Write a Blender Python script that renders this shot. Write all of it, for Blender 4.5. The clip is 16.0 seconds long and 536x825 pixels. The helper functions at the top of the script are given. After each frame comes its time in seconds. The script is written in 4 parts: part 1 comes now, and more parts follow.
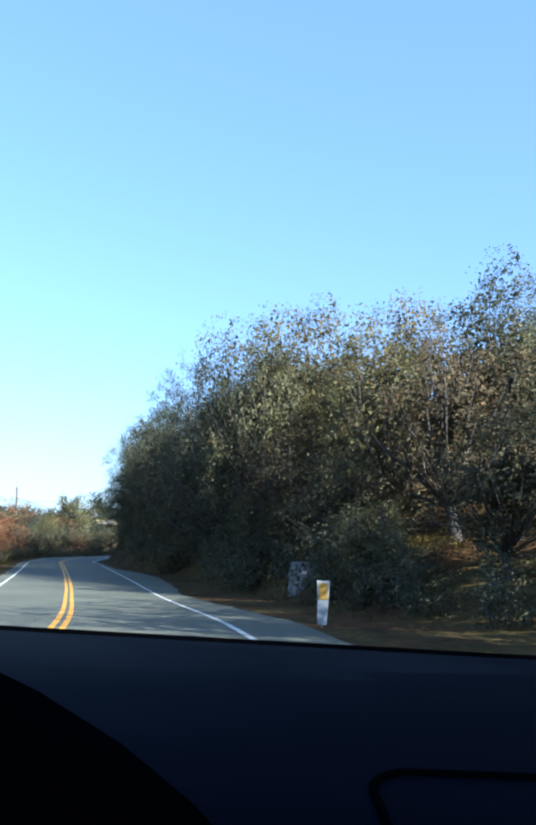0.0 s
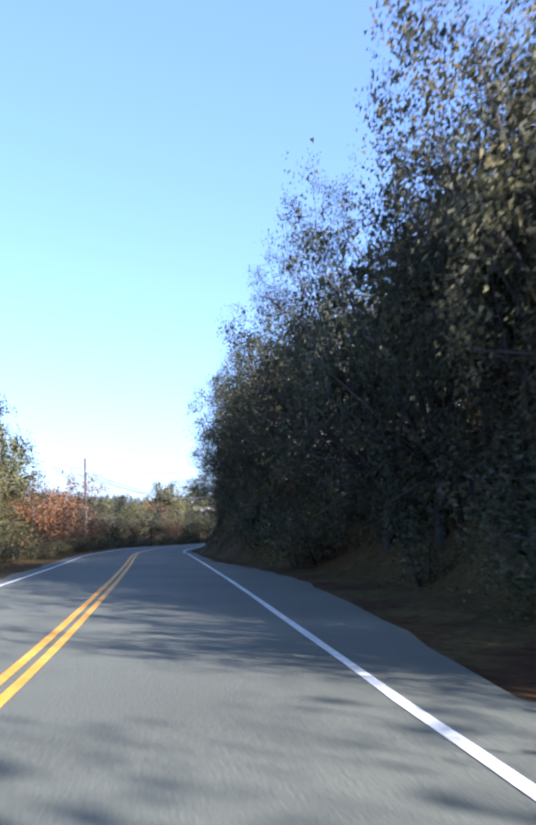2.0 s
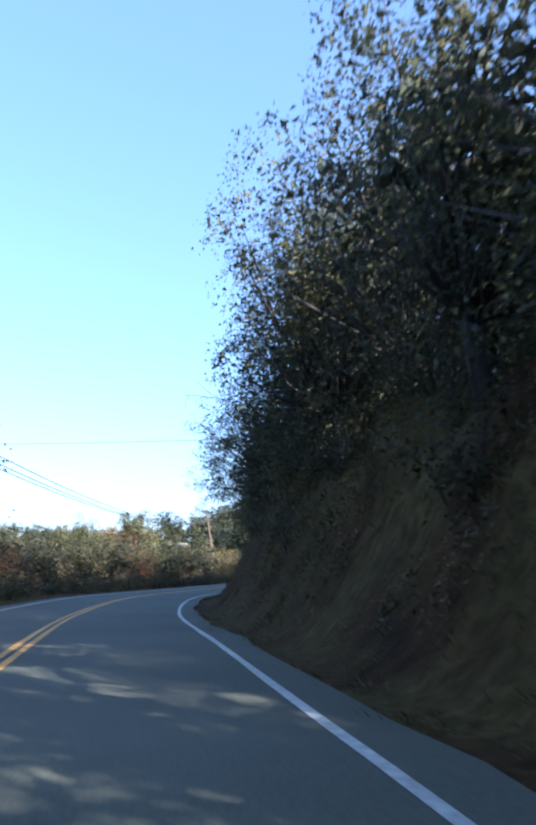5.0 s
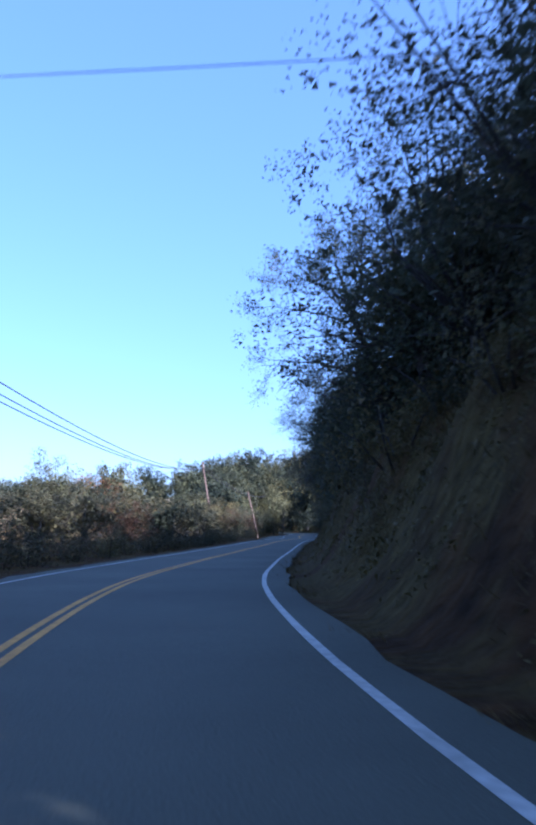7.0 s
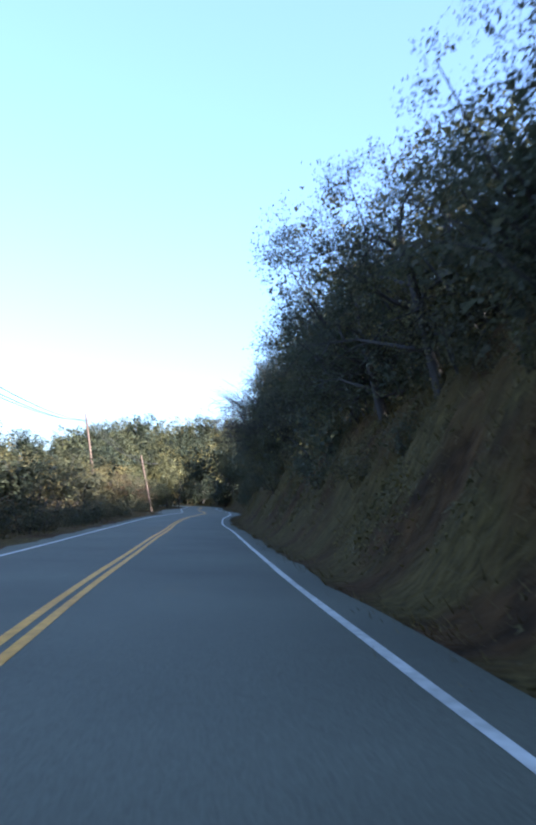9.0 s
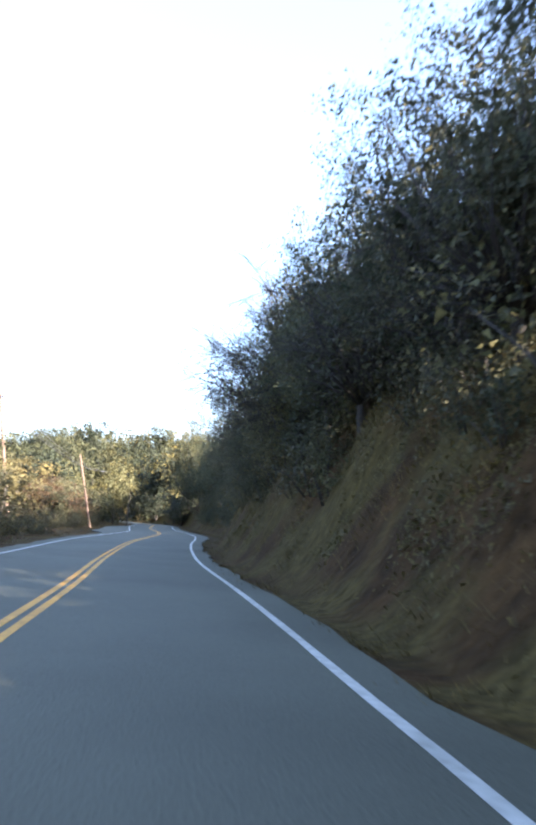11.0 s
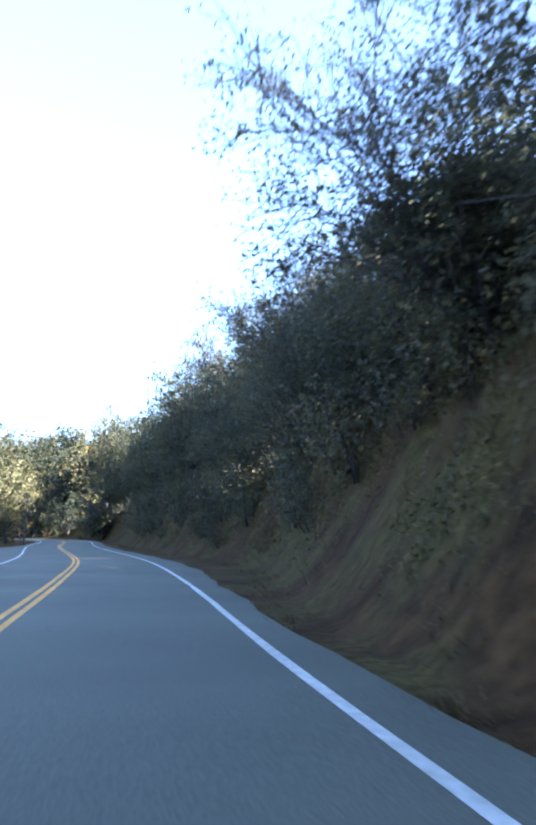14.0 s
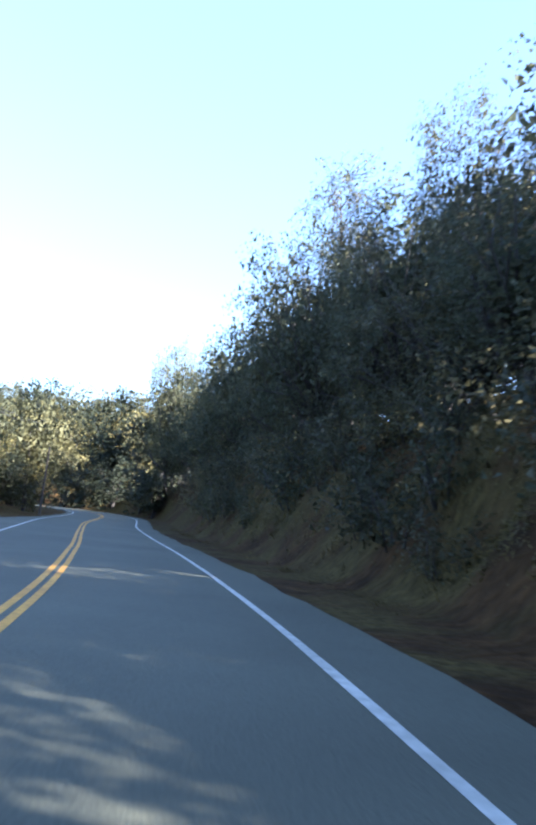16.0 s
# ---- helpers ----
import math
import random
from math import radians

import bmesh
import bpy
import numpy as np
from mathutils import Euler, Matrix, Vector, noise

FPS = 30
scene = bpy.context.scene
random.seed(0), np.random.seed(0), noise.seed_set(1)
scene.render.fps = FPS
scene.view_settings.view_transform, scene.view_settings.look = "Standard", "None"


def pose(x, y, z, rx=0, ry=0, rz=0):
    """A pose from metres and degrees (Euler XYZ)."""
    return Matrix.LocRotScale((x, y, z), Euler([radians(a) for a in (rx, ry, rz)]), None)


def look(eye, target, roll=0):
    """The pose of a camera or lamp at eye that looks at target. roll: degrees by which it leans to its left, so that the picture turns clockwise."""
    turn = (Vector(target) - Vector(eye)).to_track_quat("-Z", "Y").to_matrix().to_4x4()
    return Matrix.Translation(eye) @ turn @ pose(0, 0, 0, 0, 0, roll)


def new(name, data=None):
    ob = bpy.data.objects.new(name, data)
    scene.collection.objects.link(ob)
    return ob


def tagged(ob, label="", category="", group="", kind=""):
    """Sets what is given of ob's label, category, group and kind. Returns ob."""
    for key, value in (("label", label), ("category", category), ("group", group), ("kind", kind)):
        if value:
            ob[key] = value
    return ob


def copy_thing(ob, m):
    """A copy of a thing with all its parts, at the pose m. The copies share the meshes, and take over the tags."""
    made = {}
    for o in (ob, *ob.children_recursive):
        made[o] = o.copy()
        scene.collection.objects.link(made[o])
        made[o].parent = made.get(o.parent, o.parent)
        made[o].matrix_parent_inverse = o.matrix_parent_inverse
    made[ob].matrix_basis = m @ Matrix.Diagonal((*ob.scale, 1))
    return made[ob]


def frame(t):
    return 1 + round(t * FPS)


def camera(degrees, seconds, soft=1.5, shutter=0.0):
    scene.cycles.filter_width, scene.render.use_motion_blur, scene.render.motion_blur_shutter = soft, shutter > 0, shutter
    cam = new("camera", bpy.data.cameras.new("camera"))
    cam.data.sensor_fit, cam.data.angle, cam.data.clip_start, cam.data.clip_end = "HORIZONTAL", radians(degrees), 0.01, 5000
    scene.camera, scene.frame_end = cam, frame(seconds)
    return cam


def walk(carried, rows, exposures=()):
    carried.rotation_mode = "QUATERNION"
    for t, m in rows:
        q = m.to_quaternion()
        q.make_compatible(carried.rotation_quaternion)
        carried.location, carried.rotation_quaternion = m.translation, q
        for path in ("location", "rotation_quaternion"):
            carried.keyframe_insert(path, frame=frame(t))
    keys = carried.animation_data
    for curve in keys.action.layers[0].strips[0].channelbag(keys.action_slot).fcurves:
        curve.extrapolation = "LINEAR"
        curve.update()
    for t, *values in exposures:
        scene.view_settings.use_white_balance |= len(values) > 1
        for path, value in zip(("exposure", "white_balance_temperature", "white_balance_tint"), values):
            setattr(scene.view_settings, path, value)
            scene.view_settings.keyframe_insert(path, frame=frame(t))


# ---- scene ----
# seconds, place, heading to the left of +y, tilt up, lean
PATH = [
    (0.0, 0.00, 0.00, 1.64, -5.92, 9.24, 1.37),
    (0.0667, 0.00, 0.00, 1.64, -5.92, 9.24, 1.37),
    (0.5, 0.00, 6.34, 1.55, -1.60, 9.06, 0.53),
    (1.0, -0.31, 12.66, 1.46, 0.39, 9.21, 1.97),
    (1.5, -0.90, 18.96, 1.30, 0.22, 8.08, 0.28),
    (2.0, -1.60, 25.24, 1.15, 0.37, 8.22, -0.57),
    (2.5, -2.28, 31.48, 1.08, 0.74, 7.68, -1.38),
    (3.0, -3.05, 37.70, 1.08, -2.32, 11.40, -5.34),
    (3.2, -3.37, 40.18, 1.08, -1.85, 11.69, -4.95),
    (3.5, -3.88, 43.90, 1.09, -1.82, 11.61, -2.73),
    (4.0, -4.73, 50.10, 1.10, -1.76, 11.37, -0.81),
    (4.5, -5.60, 56.28, 1.11, -1.69, 11.12, -0.17),
    (5.0, -6.48, 62.42, 1.14, -1.63, 10.88, 0.21),
    (5.3, -6.91, 66.09, 1.16, -1.61, 10.80, 0.46),
    (5.5, -7.25, 68.53, 1.17, -0.88, 9.87, 0.25),
    (6.0, -8.25, 74.60, 1.19, -0.19, 9.59, 0.94),
    (6.5, -9.10, 80.64, 1.16, -1.67, 9.34, 0.86),
    (7.0, -9.86, 86.69, 1.10, -3.18, 8.05, -0.28),
    (7.5, -10.41, 92.74, 1.10, -6.12, 8.03, -0.19),
    (8.0, -10.48, 98.84, 1.11, -9.56, 7.39, -3.12),
    (8.5, -10.61, 104.95, 1.15, -10.77, 6.62, 1.20),
    (8.7, -10.50, 107.40, 1.15, -10.53, 6.20, 1.73),
    (9.0, -10.25, 111.10, 1.15, -10.89, 6.29, 0.98),
    (9.5, -9.67, 117.29, 1.14, -11.91, 6.55, 0.42),
    (10.0, -8.99, 123.52, 1.12, -12.93, 6.80, 0.51),
    (10.5, -8.30, 129.80, 1.10, -13.94, 7.05, 1.40),
    (10.8, -7.89, 133.59, 1.10, -14.31, 7.15, 2.50),
    (11.0, -7.61, 136.13, 1.10, -13.76, 7.85, 3.59),
    (11.5, -6.90, 142.48, 1.10, -14.27, 7.72, 2.47),
    (12.0, -6.15, 148.85, 1.11, -15.40, 7.85, -0.40),
    (12.5, -5.47, 155.23, 1.08, -16.35, 8.27, -1.22),
    (13.0, -4.67, 161.64, 1.07, -16.59, 7.57, -1.48),
    (13.5, -4.00, 168.02, 1.09, -19.54, 8.48, -2.43),
    (14.0, -3.09, 174.46, 1.15, -19.97, 8.32, -0.12),
    (14.5, -2.10, 180.96, 1.20, -18.95, 7.60, 1.60),
    (15.0, -0.95, 187.53, 1.25, -19.33, 8.19, 1.10),
    (15.5, 0.29, 194.16, 1.25, -18.30, 8.11, 3.11),
    (16.0, 1.47, 200.90, 1.25, -15.76, 7.46, 5.42),
]


def aimed(x, y, z, yaw, tilt, lean):
    a, b = radians(yaw), radians(tilt)
    ahead = Vector((-math.sin(a) * math.cos(b), math.cos(a) * math.cos(b), math.sin(b)))
    return look((x, y, z), Vector((x, y, z)) + ahead, lean)


cam = camera(35.4, 16.0, soft=3.4, shutter=0.25)
walk(cam, [(row[0], aimed(*row[1:])) for row in PATH],
     exposures=[(0.0, 2.4, 5000, 6), (1.0, 2.32, 5000, 24), (3.0, 2.6, 5120, 17), (5.5, 2.55, 4970, 13), (6.0, 2.42, 4660, 19), (6.5, 2.3, 4540, 23), (7.0, 2.2, 4530, 23),
                (7.5, 2.35, 4680, 20), (8.5, 2.7, 5080, 12), (11.0, 3.7, 6020, 16), (12.5, 3.8, 6200, 16), (13.5, 3.6, 5470, 15), (14.5, 3.97, 5180, 17), (15.0, 3.97, 5110, 18),
                (16.0, 3.35, 5260, 14)])

# ---- daylight: low sun behind and to the right of the road ----
SUN_EL, SUN_DIR = 25.0, Vector((0.70, -0.72, 0)).normalized()
toward_sun = Vector((SUN_DIR.x * math.cos(radians(SUN_EL)), SUN_DIR.y * math.cos(radians(SUN_EL)), math.sin(radians(SUN_EL))))
world = bpy.data.worlds.new("sky")
scene.world = world
world.use_nodes = True
wn = world.node_tree.nodes
sky = wn.new("ShaderNodeTexSky")
sky.sky_type, sky.sun_disc = "NISHITA", False
sky.sun_elevation, sky.sun_rotation = radians(SUN_EL), math.atan2(SUN_DIR.x, SUN_DIR.y)
sky.air_density, sky.dust_density, sky.ozone_density = 1.0, 1.4, 1.0
wn["Background"].inputs["Strength"].default_value = 0.055
# an even autumn haze over the clear sky
haze = wn.new("ShaderNodeMix")
haze.data_type = "RGBA"
haze.inputs[0].default_value, haze.inputs[7].default_value = 0.3, (2.4, 3.4, 5.6, 1)
world.node_tree.links.new(sky.outputs["Color"], haze.inputs[6])
world.node_tree.links.new(haze.outputs[2], wn["Background"].inputs["Color"])
sun = new("sun", bpy.data.lights.new("sun", "SUN"))
sun.data.energy, sun.data.angle, sun.data.color = 5.0, radians(0.6), (1.0, 0.86, 0.68)
sun.matrix_world = look(toward_sun * 100, (0, 0, 0))


# ---- materials ----
def material(name):
    m = bpy.data.materials.new(name)
    m.use_nodes = True
    return m, m.node_tree.nodes, m.node_tree.links


def ramp(nodes, links, fac, stops):
    r = nodes.new("ShaderNodeValToRGB")
    while len(r.color_ramp.elements) < len(stops):
        r.color_ramp.elements.new(0.5)
    for e, (p, c) in zip(r.color_ramp.elements, stops):
        e.position, e.color = p, (*c, 1)
    links.new(fac, r.inputs["Fac"])
    return r.outputs["Color"]


def noise_fac(nodes, links, scale, detail=4, stretch=None):
    co = nodes.new("ShaderNodeTexCoord")
    n = nodes.new("ShaderNodeTexNoise")
    n.inputs["Scale"].default_value, n.inputs["Detail"].default_value = scale, detail
    out = co.outputs["Object"]
    if stretch:
        mp = nodes.new("ShaderNodeMapping")
        mp.inputs["Scale"].default_value = stretch
        links.new(out, mp.inputs["Vector"])
        out = mp.outputs["Vector"]
    links.new(out, n.inputs["Vector"])
    return n.outputs["Fac"]


def mix(nodes, links, fac, a, b, kind="MIX"):
    n = nodes.new("ShaderNodeMix")
    n.data_type, n.blend_type = "RGBA", kind
    for key, v in ((0, fac), (6, a), (7, b)):
        if hasattr(v, "is_linked"):
            links.new(v, n.inputs[key])
        else:
            n.inputs[key].default_value = v if key == 0 else (*v, 1)
    return n.outputs[2]


def surface(name, big, small, big_scale, small_scale, rough=0.85, bump=0.3, metal=0.0, stretch=None, relief=0.02):
    """Two scales of noise: broad stains between the colours of big, grain between those of small (multiplied)."""
    m, nodes, links = material(name)
    bsdf = nodes["Principled BSDF"]
    a = ramp(nodes, links, noise_fac(nodes, links, big_scale, 5, stretch), [(0.3, big[0]), (0.7, big[1])])
    fine = noise_fac(nodes, links, small_scale, 3, stretch)
    b = ramp(nodes, links, fine, [(0.3, small[0]), (0.7, small[1])])
    links.new(mix(nodes, links, 1.0, a, b, "MULTIPLY"), bsdf.inputs["Base Color"])
    bsdf.inputs["Roughness"].default_value, bsdf.inputs["Metallic"].default_value = rough, metal
    if bump:
        bp = nodes.new("ShaderNodeBump")
        bp.inputs["Strength"].default_value, bp.inputs["Distance"].default_value = bump, relief
        links.new(fine, bp.inputs["Height"])
        links.new(bp.outputs["Normal"], bsdf.inputs["Normal"])
    return m


def patch_olive(m):
    """Broad olive patches of low growth over bare earth."""
    nodes, links = m.node_tree.nodes, m.node_tree.links
    base = nodes["Principled BSDF"].inputs["Base Color"]
    old = base.links[0].from_socket
    f = ramp(nodes, links, noise_fac(nodes, links, 0.35, 8), [(0.42, (0, 0, 0)), (0.56, (0.95, 0.95, 0.95))])
    grain = ramp(nodes, links, noise_fac(nodes, links, 6.0, 4, (1, 1, 0.3)), [(0.3, (0.03, 0.023, 0.008)), (0.7, (0.092, 0.068, 0.023))])
    links.new(mix(nodes, links, f, old, grain), base)


def dull(m, level):
    m.node_tree.nodes["Principled BSDF"].inputs["Specular IOR Level"].default_value = level


def leafy(name, colours, through_light=0.42, spread=((0.58, 0.62, 0.6), (1.42, 1.22, 0.9))):
    """Leaves whose colour varies from leaf to leaf, in patches over the crown, and from plant to plant."""
    m, nodes, links = material(name)
    nodes.remove(nodes["Principled BSDF"])
    geo, info = nodes.new("ShaderNodeNewGeometry"), nodes.new("ShaderNodeObjectInfo")
    n = len(colours)
    a = ramp(nodes, links, geo.outputs["Random Per Island"], [(i / max(n - 1, 1), c) for i, c in enumerate(colours)])
    t = ramp(nodes, links, info.outputs["Random"], [(0.0, spread[0]), (0.5, (1.0, 1.0, 1.0)), (1.0, spread[1])])
    col = mix(nodes, links, 1.0, a, t, "MULTIPLY")
    patch = ramp(nodes, links, noise_fac(nodes, links, 0.8, 3), [(0.32, (0.72, 0.76, 0.8)), (0.5, (1.0, 1.0, 1.0)), (0.7, (1.32, 1.18, 0.95))])
    col = mix(nodes, links, 1.0, col, patch, "MULTIPLY")
    grain = ramp(nodes, links, noise_fac(nodes, links, 16.0, 4), [(0.38, (0.6, 0.6, 0.62)), (0.62, (1.2, 1.2, 1.15))])
    col = mix(nodes, links, 1.0, col, grain, "MULTIPLY")
    d, tr, ms = nodes.new("ShaderNodeBsdfPrincipled"), nodes.new("ShaderNodeBsdfTranslucent"), nodes.new("ShaderNodeMixShader")
    d.inputs["Roughness"].default_value, d.inputs["Specular IOR Level"].default_value = 0.6, 0.18
    ms.inputs["Fac"].default_value = through_light
    links.new(col, d.inputs["Base Color"])
    links.new(col, tr.inputs["Color"])
    links.new(d.outputs[0], ms.inputs[1])
    links.new(tr.outputs[0], ms.inputs[2])
    links.new(ms.outputs[0], nodes["Material Output"].inputs["Surface"])
    return m


ASPHALT = surface("asphalt", ((0.074, 0.076, 0.054), (0.104, 0.107, 0.077)), ((0.75, 0.75, 0.75), (1.2, 1.2, 1.2)), 0.25, 40, 0.8, 0.5)
YELLOW = surface("yellow_paint", ((0.52, 0.25, 0.018), (0.64, 0.33, 0.028)), ((0.6, 0.6, 0.6), (1.0, 1.0, 1.0)), 0.5, 9, 0.6, 0.15)
WHITE = surface("white_paint", ((0.46, 0.46, 0.41), (0.62, 0.62, 0.56)), ((0.6, 0.6, 0.58), (1.0, 1.0, 1.0)), 0.5, 9, 0.6, 0.15)
EARTH = surface("bank_earth", ((0.026, 0.016, 0.008), (0.066, 0.038, 0.016)), ((0.6, 0.6, 0.58), (1.3, 1.26, 1.15)), 0.9, 3.5, 0.95, 0.7, relief=0.18)
patch_olive(EARTH)
dull(EARTH, 0.05)
BARK = surface("bark", ((0.025, 0.021, 0.018), (0.055, 0.047, 0.04)), ((0.6, 0.6, 0.6), (1.2, 1.2, 1.2)), 1.5, 18, 0.9, 0.6, 0.0, (1, 1, 0.25))
POLE_WOOD = surface("weathered_pole", ((0.1, 0.065, 0.05), (0.17, 0.115, 0.085)), ((0.7, 0.7, 0.7), (1.15, 1.15, 1.15)), 0.8, 12, 0.9, 0.5, 0.0, (1, 1, 0.1))
DARK_WOOD = surface("dark_pole", ((0.04, 0.032, 0.026), (0.08, 0.065, 0.05)), ((0.7, 0.7, 0.7), (1.15, 1.15, 1.15)), 0.8, 12, 0.9, 0.5, 0.0, (1, 1, 0.1))
WIRE = surface("wire_sheath", ((0.02, 0.02, 0.022), (0.035, 0.035, 0.037)), ((0.9, 0.9, 0.9), (1.0, 1.0, 1.0)), 2, 20, 0.6, 0)
CERAMIC = surface("insulator_ceramic", ((0.2, 0.16, 0.13), (0.26, 0.22, 0.18)), ((0.9, 0.9, 0.9), (1.0, 1.0, 1.0)), 6, 30, 0.3, 0)
PANEL = surface("marker_panel", ((0.2, 0.23, 0.25), (0.28, 0.31, 0.33)), ((0.8, 0.8, 0.8), (1.0, 1.0, 1.0)), 5, 40, 0.5, 0.05)
dull(ASPHALT, 0.2)
dull(YELLOW, 0.12)
dull(WHITE, 0.12)
ROCK = surface("pale_rock", ((0.11, 0.105, 0.1), (0.24, 0.23, 0.215)), ((0.6, 0.6, 0.6), (1.1, 1.1, 1.1)), 1.4, 9, 0.9, 0.6)
AMBER = surface("amber_reflector", ((0.2, 0.12, 0.015), (0.27, 0.17, 0.02)), ((0.8, 0.8, 0.8), (1.0, 1.0, 1.0)), 8, 60, 0.35, 0.1)
STUCCO = surface("pale_stucco", ((0.14, 0.1, 0.065), (0.18, 0.13, 0.09)), ((0.85, 0.85, 0.85), (1.05, 1.05, 1.05)), 0.4, 15, 0.9, 0.2)
ROOFING = surface("roof_shingle", ((0.36, 0.28, 0.17), (0.44, 0.35, 0.22)), ((0.7, 0.7, 0.7), (1.1, 1.1, 1.1)), 0.5, 6, 0.9, 0.4)
PANE = surface("window_glass", ((0.02, 0.025, 0.03), (0.03, 0.035, 0.04)), ((1, 1, 1), (1, 1, 1)), 1, 2, 0.08, 0)
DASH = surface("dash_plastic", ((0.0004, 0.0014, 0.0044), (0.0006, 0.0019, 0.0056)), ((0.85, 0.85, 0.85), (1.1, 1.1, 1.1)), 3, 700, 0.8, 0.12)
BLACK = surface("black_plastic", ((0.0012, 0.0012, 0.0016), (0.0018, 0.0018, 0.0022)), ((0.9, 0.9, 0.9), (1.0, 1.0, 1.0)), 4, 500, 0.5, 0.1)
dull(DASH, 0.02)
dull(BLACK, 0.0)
PAINT = surface("car_paint", ((0.03, 0.04, 0.06), (0.035, 0.045, 0.065)), ((0.95, 0.95, 0.95), (1.0, 1.0, 1.0)), 1, 50, 0.3, 0, 0.2)
RUBBER = surface("tyre_rubber", ((0.015, 0.015, 0.015), (0.025, 0.025, 0.025)), ((0.8, 0.8, 0.8), (1.0, 1.0, 1.0)), 5, 60, 0.85, 0.3)
ALLOY = surface("wheel_alloy", ((0.45, 0.46, 0.48), (0.55, 0.56, 0.58)), ((0.9, 0.9, 0.9), (1.0, 1.0, 1.0)), 5, 60, 0.35, 0, 0.9)
OAK = leafy("oak_leaf", [(0.09, 0.101, 0.062), (0.097, 0.108, 0.065), (0.106, 0.114, 0.068), (0.118, 0.118, 0.072)], 0.4)
BROWN_LEAF = leafy("browning_oak_leaf", [(0.089, 0.079, 0.044), (0.099, 0.083, 0.047), (0.112, 0.087, 0.049), (0.134, 0.094, 0.05)], 0.45)
GREY_LEAF = leafy("grey_green_leaf", [(0.1, 0.101, 0.06), (0.108, 0.108, 0.063), (0.116, 0.113, 0.067), (0.126, 0.112, 0.067)], 0.45)
YELLOW_LEAF = leafy("yellow_green_leaf", [(0.115, 0.118, 0.056), (0.126, 0.128, 0.06), (0.14, 0.136, 0.064)])
RUST_LEAF = leafy("rust_leaf", [(0.16, 0.1, 0.064), (0.185, 0.11, 0.068), (0.21, 0.125, 0.074), (0.17, 0.115, 0.07)])
STRAW_LEAF = leafy("straw_leaf", [(0.26, 0.2, 0.13), (0.3, 0.235, 0.15), (0.34, 0.27, 0.18)])
FAR_LEAF = leafy("far_leaf", [(0.072, 0.082, 0.052), (0.08, 0.088, 0.055)], 0.35, ((0.45, 0.52, 0.55), (1.35, 1.25, 1.0)))
FAR_GOLD = leafy("far_gold_leaf", [(0.122, 0.122, 0.062), (0.134, 0.13, 0.064)], 0.35, ((0.6, 0.62, 0.6), (1.3, 1.15, 0.9)))
# Also darkens the bushes at the bend in place of shade.
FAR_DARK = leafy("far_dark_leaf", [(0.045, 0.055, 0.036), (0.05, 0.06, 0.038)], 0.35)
WEED = leafy("bank_weed", [(0.085, 0.072, 0.024), (0.105, 0.088, 0.028), (0.125, 0.1, 0.032), (0.1, 0.078, 0.03)], 0.3, ((1.0, 1.0, 1.0), (1.0, 1.0, 1.0)))
DRY_GRASS = leafy("dry_grass", [(0.085, 0.064, 0.024), (0.12, 0.09, 0.031), (0.155, 0.116, 0.04), (0.095, 0.077, 0.027)], 0.3, ((1.0, 1.0, 1.0), (1.0, 1.0, 1.0)))


# ---- mesh helpers ----
def mesh_of(name, verts, faces, mat, smooth=False):
    me = bpy.data.meshes.new(name)
    me.from_pydata([tuple(v) for v in verts], [], [tuple(f) for f in faces])
    me.materials.append(mat)
    if smooth:
        me.shade_smooth()
    return me


def part(name, bm, mat, parent, label=""):
    """One mesh object under a thing or a part, from a bmesh or a ready mesh."""
    if isinstance(bm, bmesh.types.BMesh):
        me = bpy.data.meshes.new(name)
        bm.to_mesh(me)
        bm.free()
        me.materials.append(mat)
    else:
        me = bm
    ob = new(name, me)
    ob.parent = parent
    return tagged(ob, label)


def box(bm, size, m=Matrix(), bevel=0.0):
    made = bmesh.ops.create_cube(bm, size=1.0, matrix=m @ Matrix.Diagonal((*size, 1)))
    if bevel:
        edges = {e for v in made["verts"] for e in v.link_edges}
        bmesh.ops.bevel(bm, geom=list(edges), offset=bevel, segments=2, affect="EDGES")
    return bm


def rod(bm, r0, r1, depth, m=Matrix(), sides=12):
    bmesh.ops.create_cone(bm, cap_ends=True, segments=sides, radius1=r0, radius2=r1, depth=depth, matrix=m)
    return bm


def tubes(strands, sides=5):
    """Verts and faces of tapered tubes: each strand is a list of (point, radius)."""
    verts, faces = [], []
    for st in strands:
        base = len(verts)
        for i, (p, r) in enumerate(st):
            a, b = st[max(i - 1, 0)][0], st[min(i + 1, len(st) - 1)][0]
            d = (Vector(b) - Vector(a)).normalized()
            u = d.orthogonal().normalized()
            w = d.cross(u)
            for k in range(sides):
                t = 2 * math.pi * k / sides
                verts.append(Vector(p) + (u * math.cos(t) + w * math.sin(t)) * r)
        for i in range(len(st) - 1):
            for k in range(sides):
                q = (k + 1) % sides
                faces.append((base + i * sides + k, base + i * sides + q, base + (i + 1) * sides + q, base + (i + 1) * sides + k))
        faces.append(tuple(base + k for k in range(sides))[::-1])
        faces.append(tuple(base + (len(st) - 1) * sides + k for k in range(sides)))
    return verts, faces


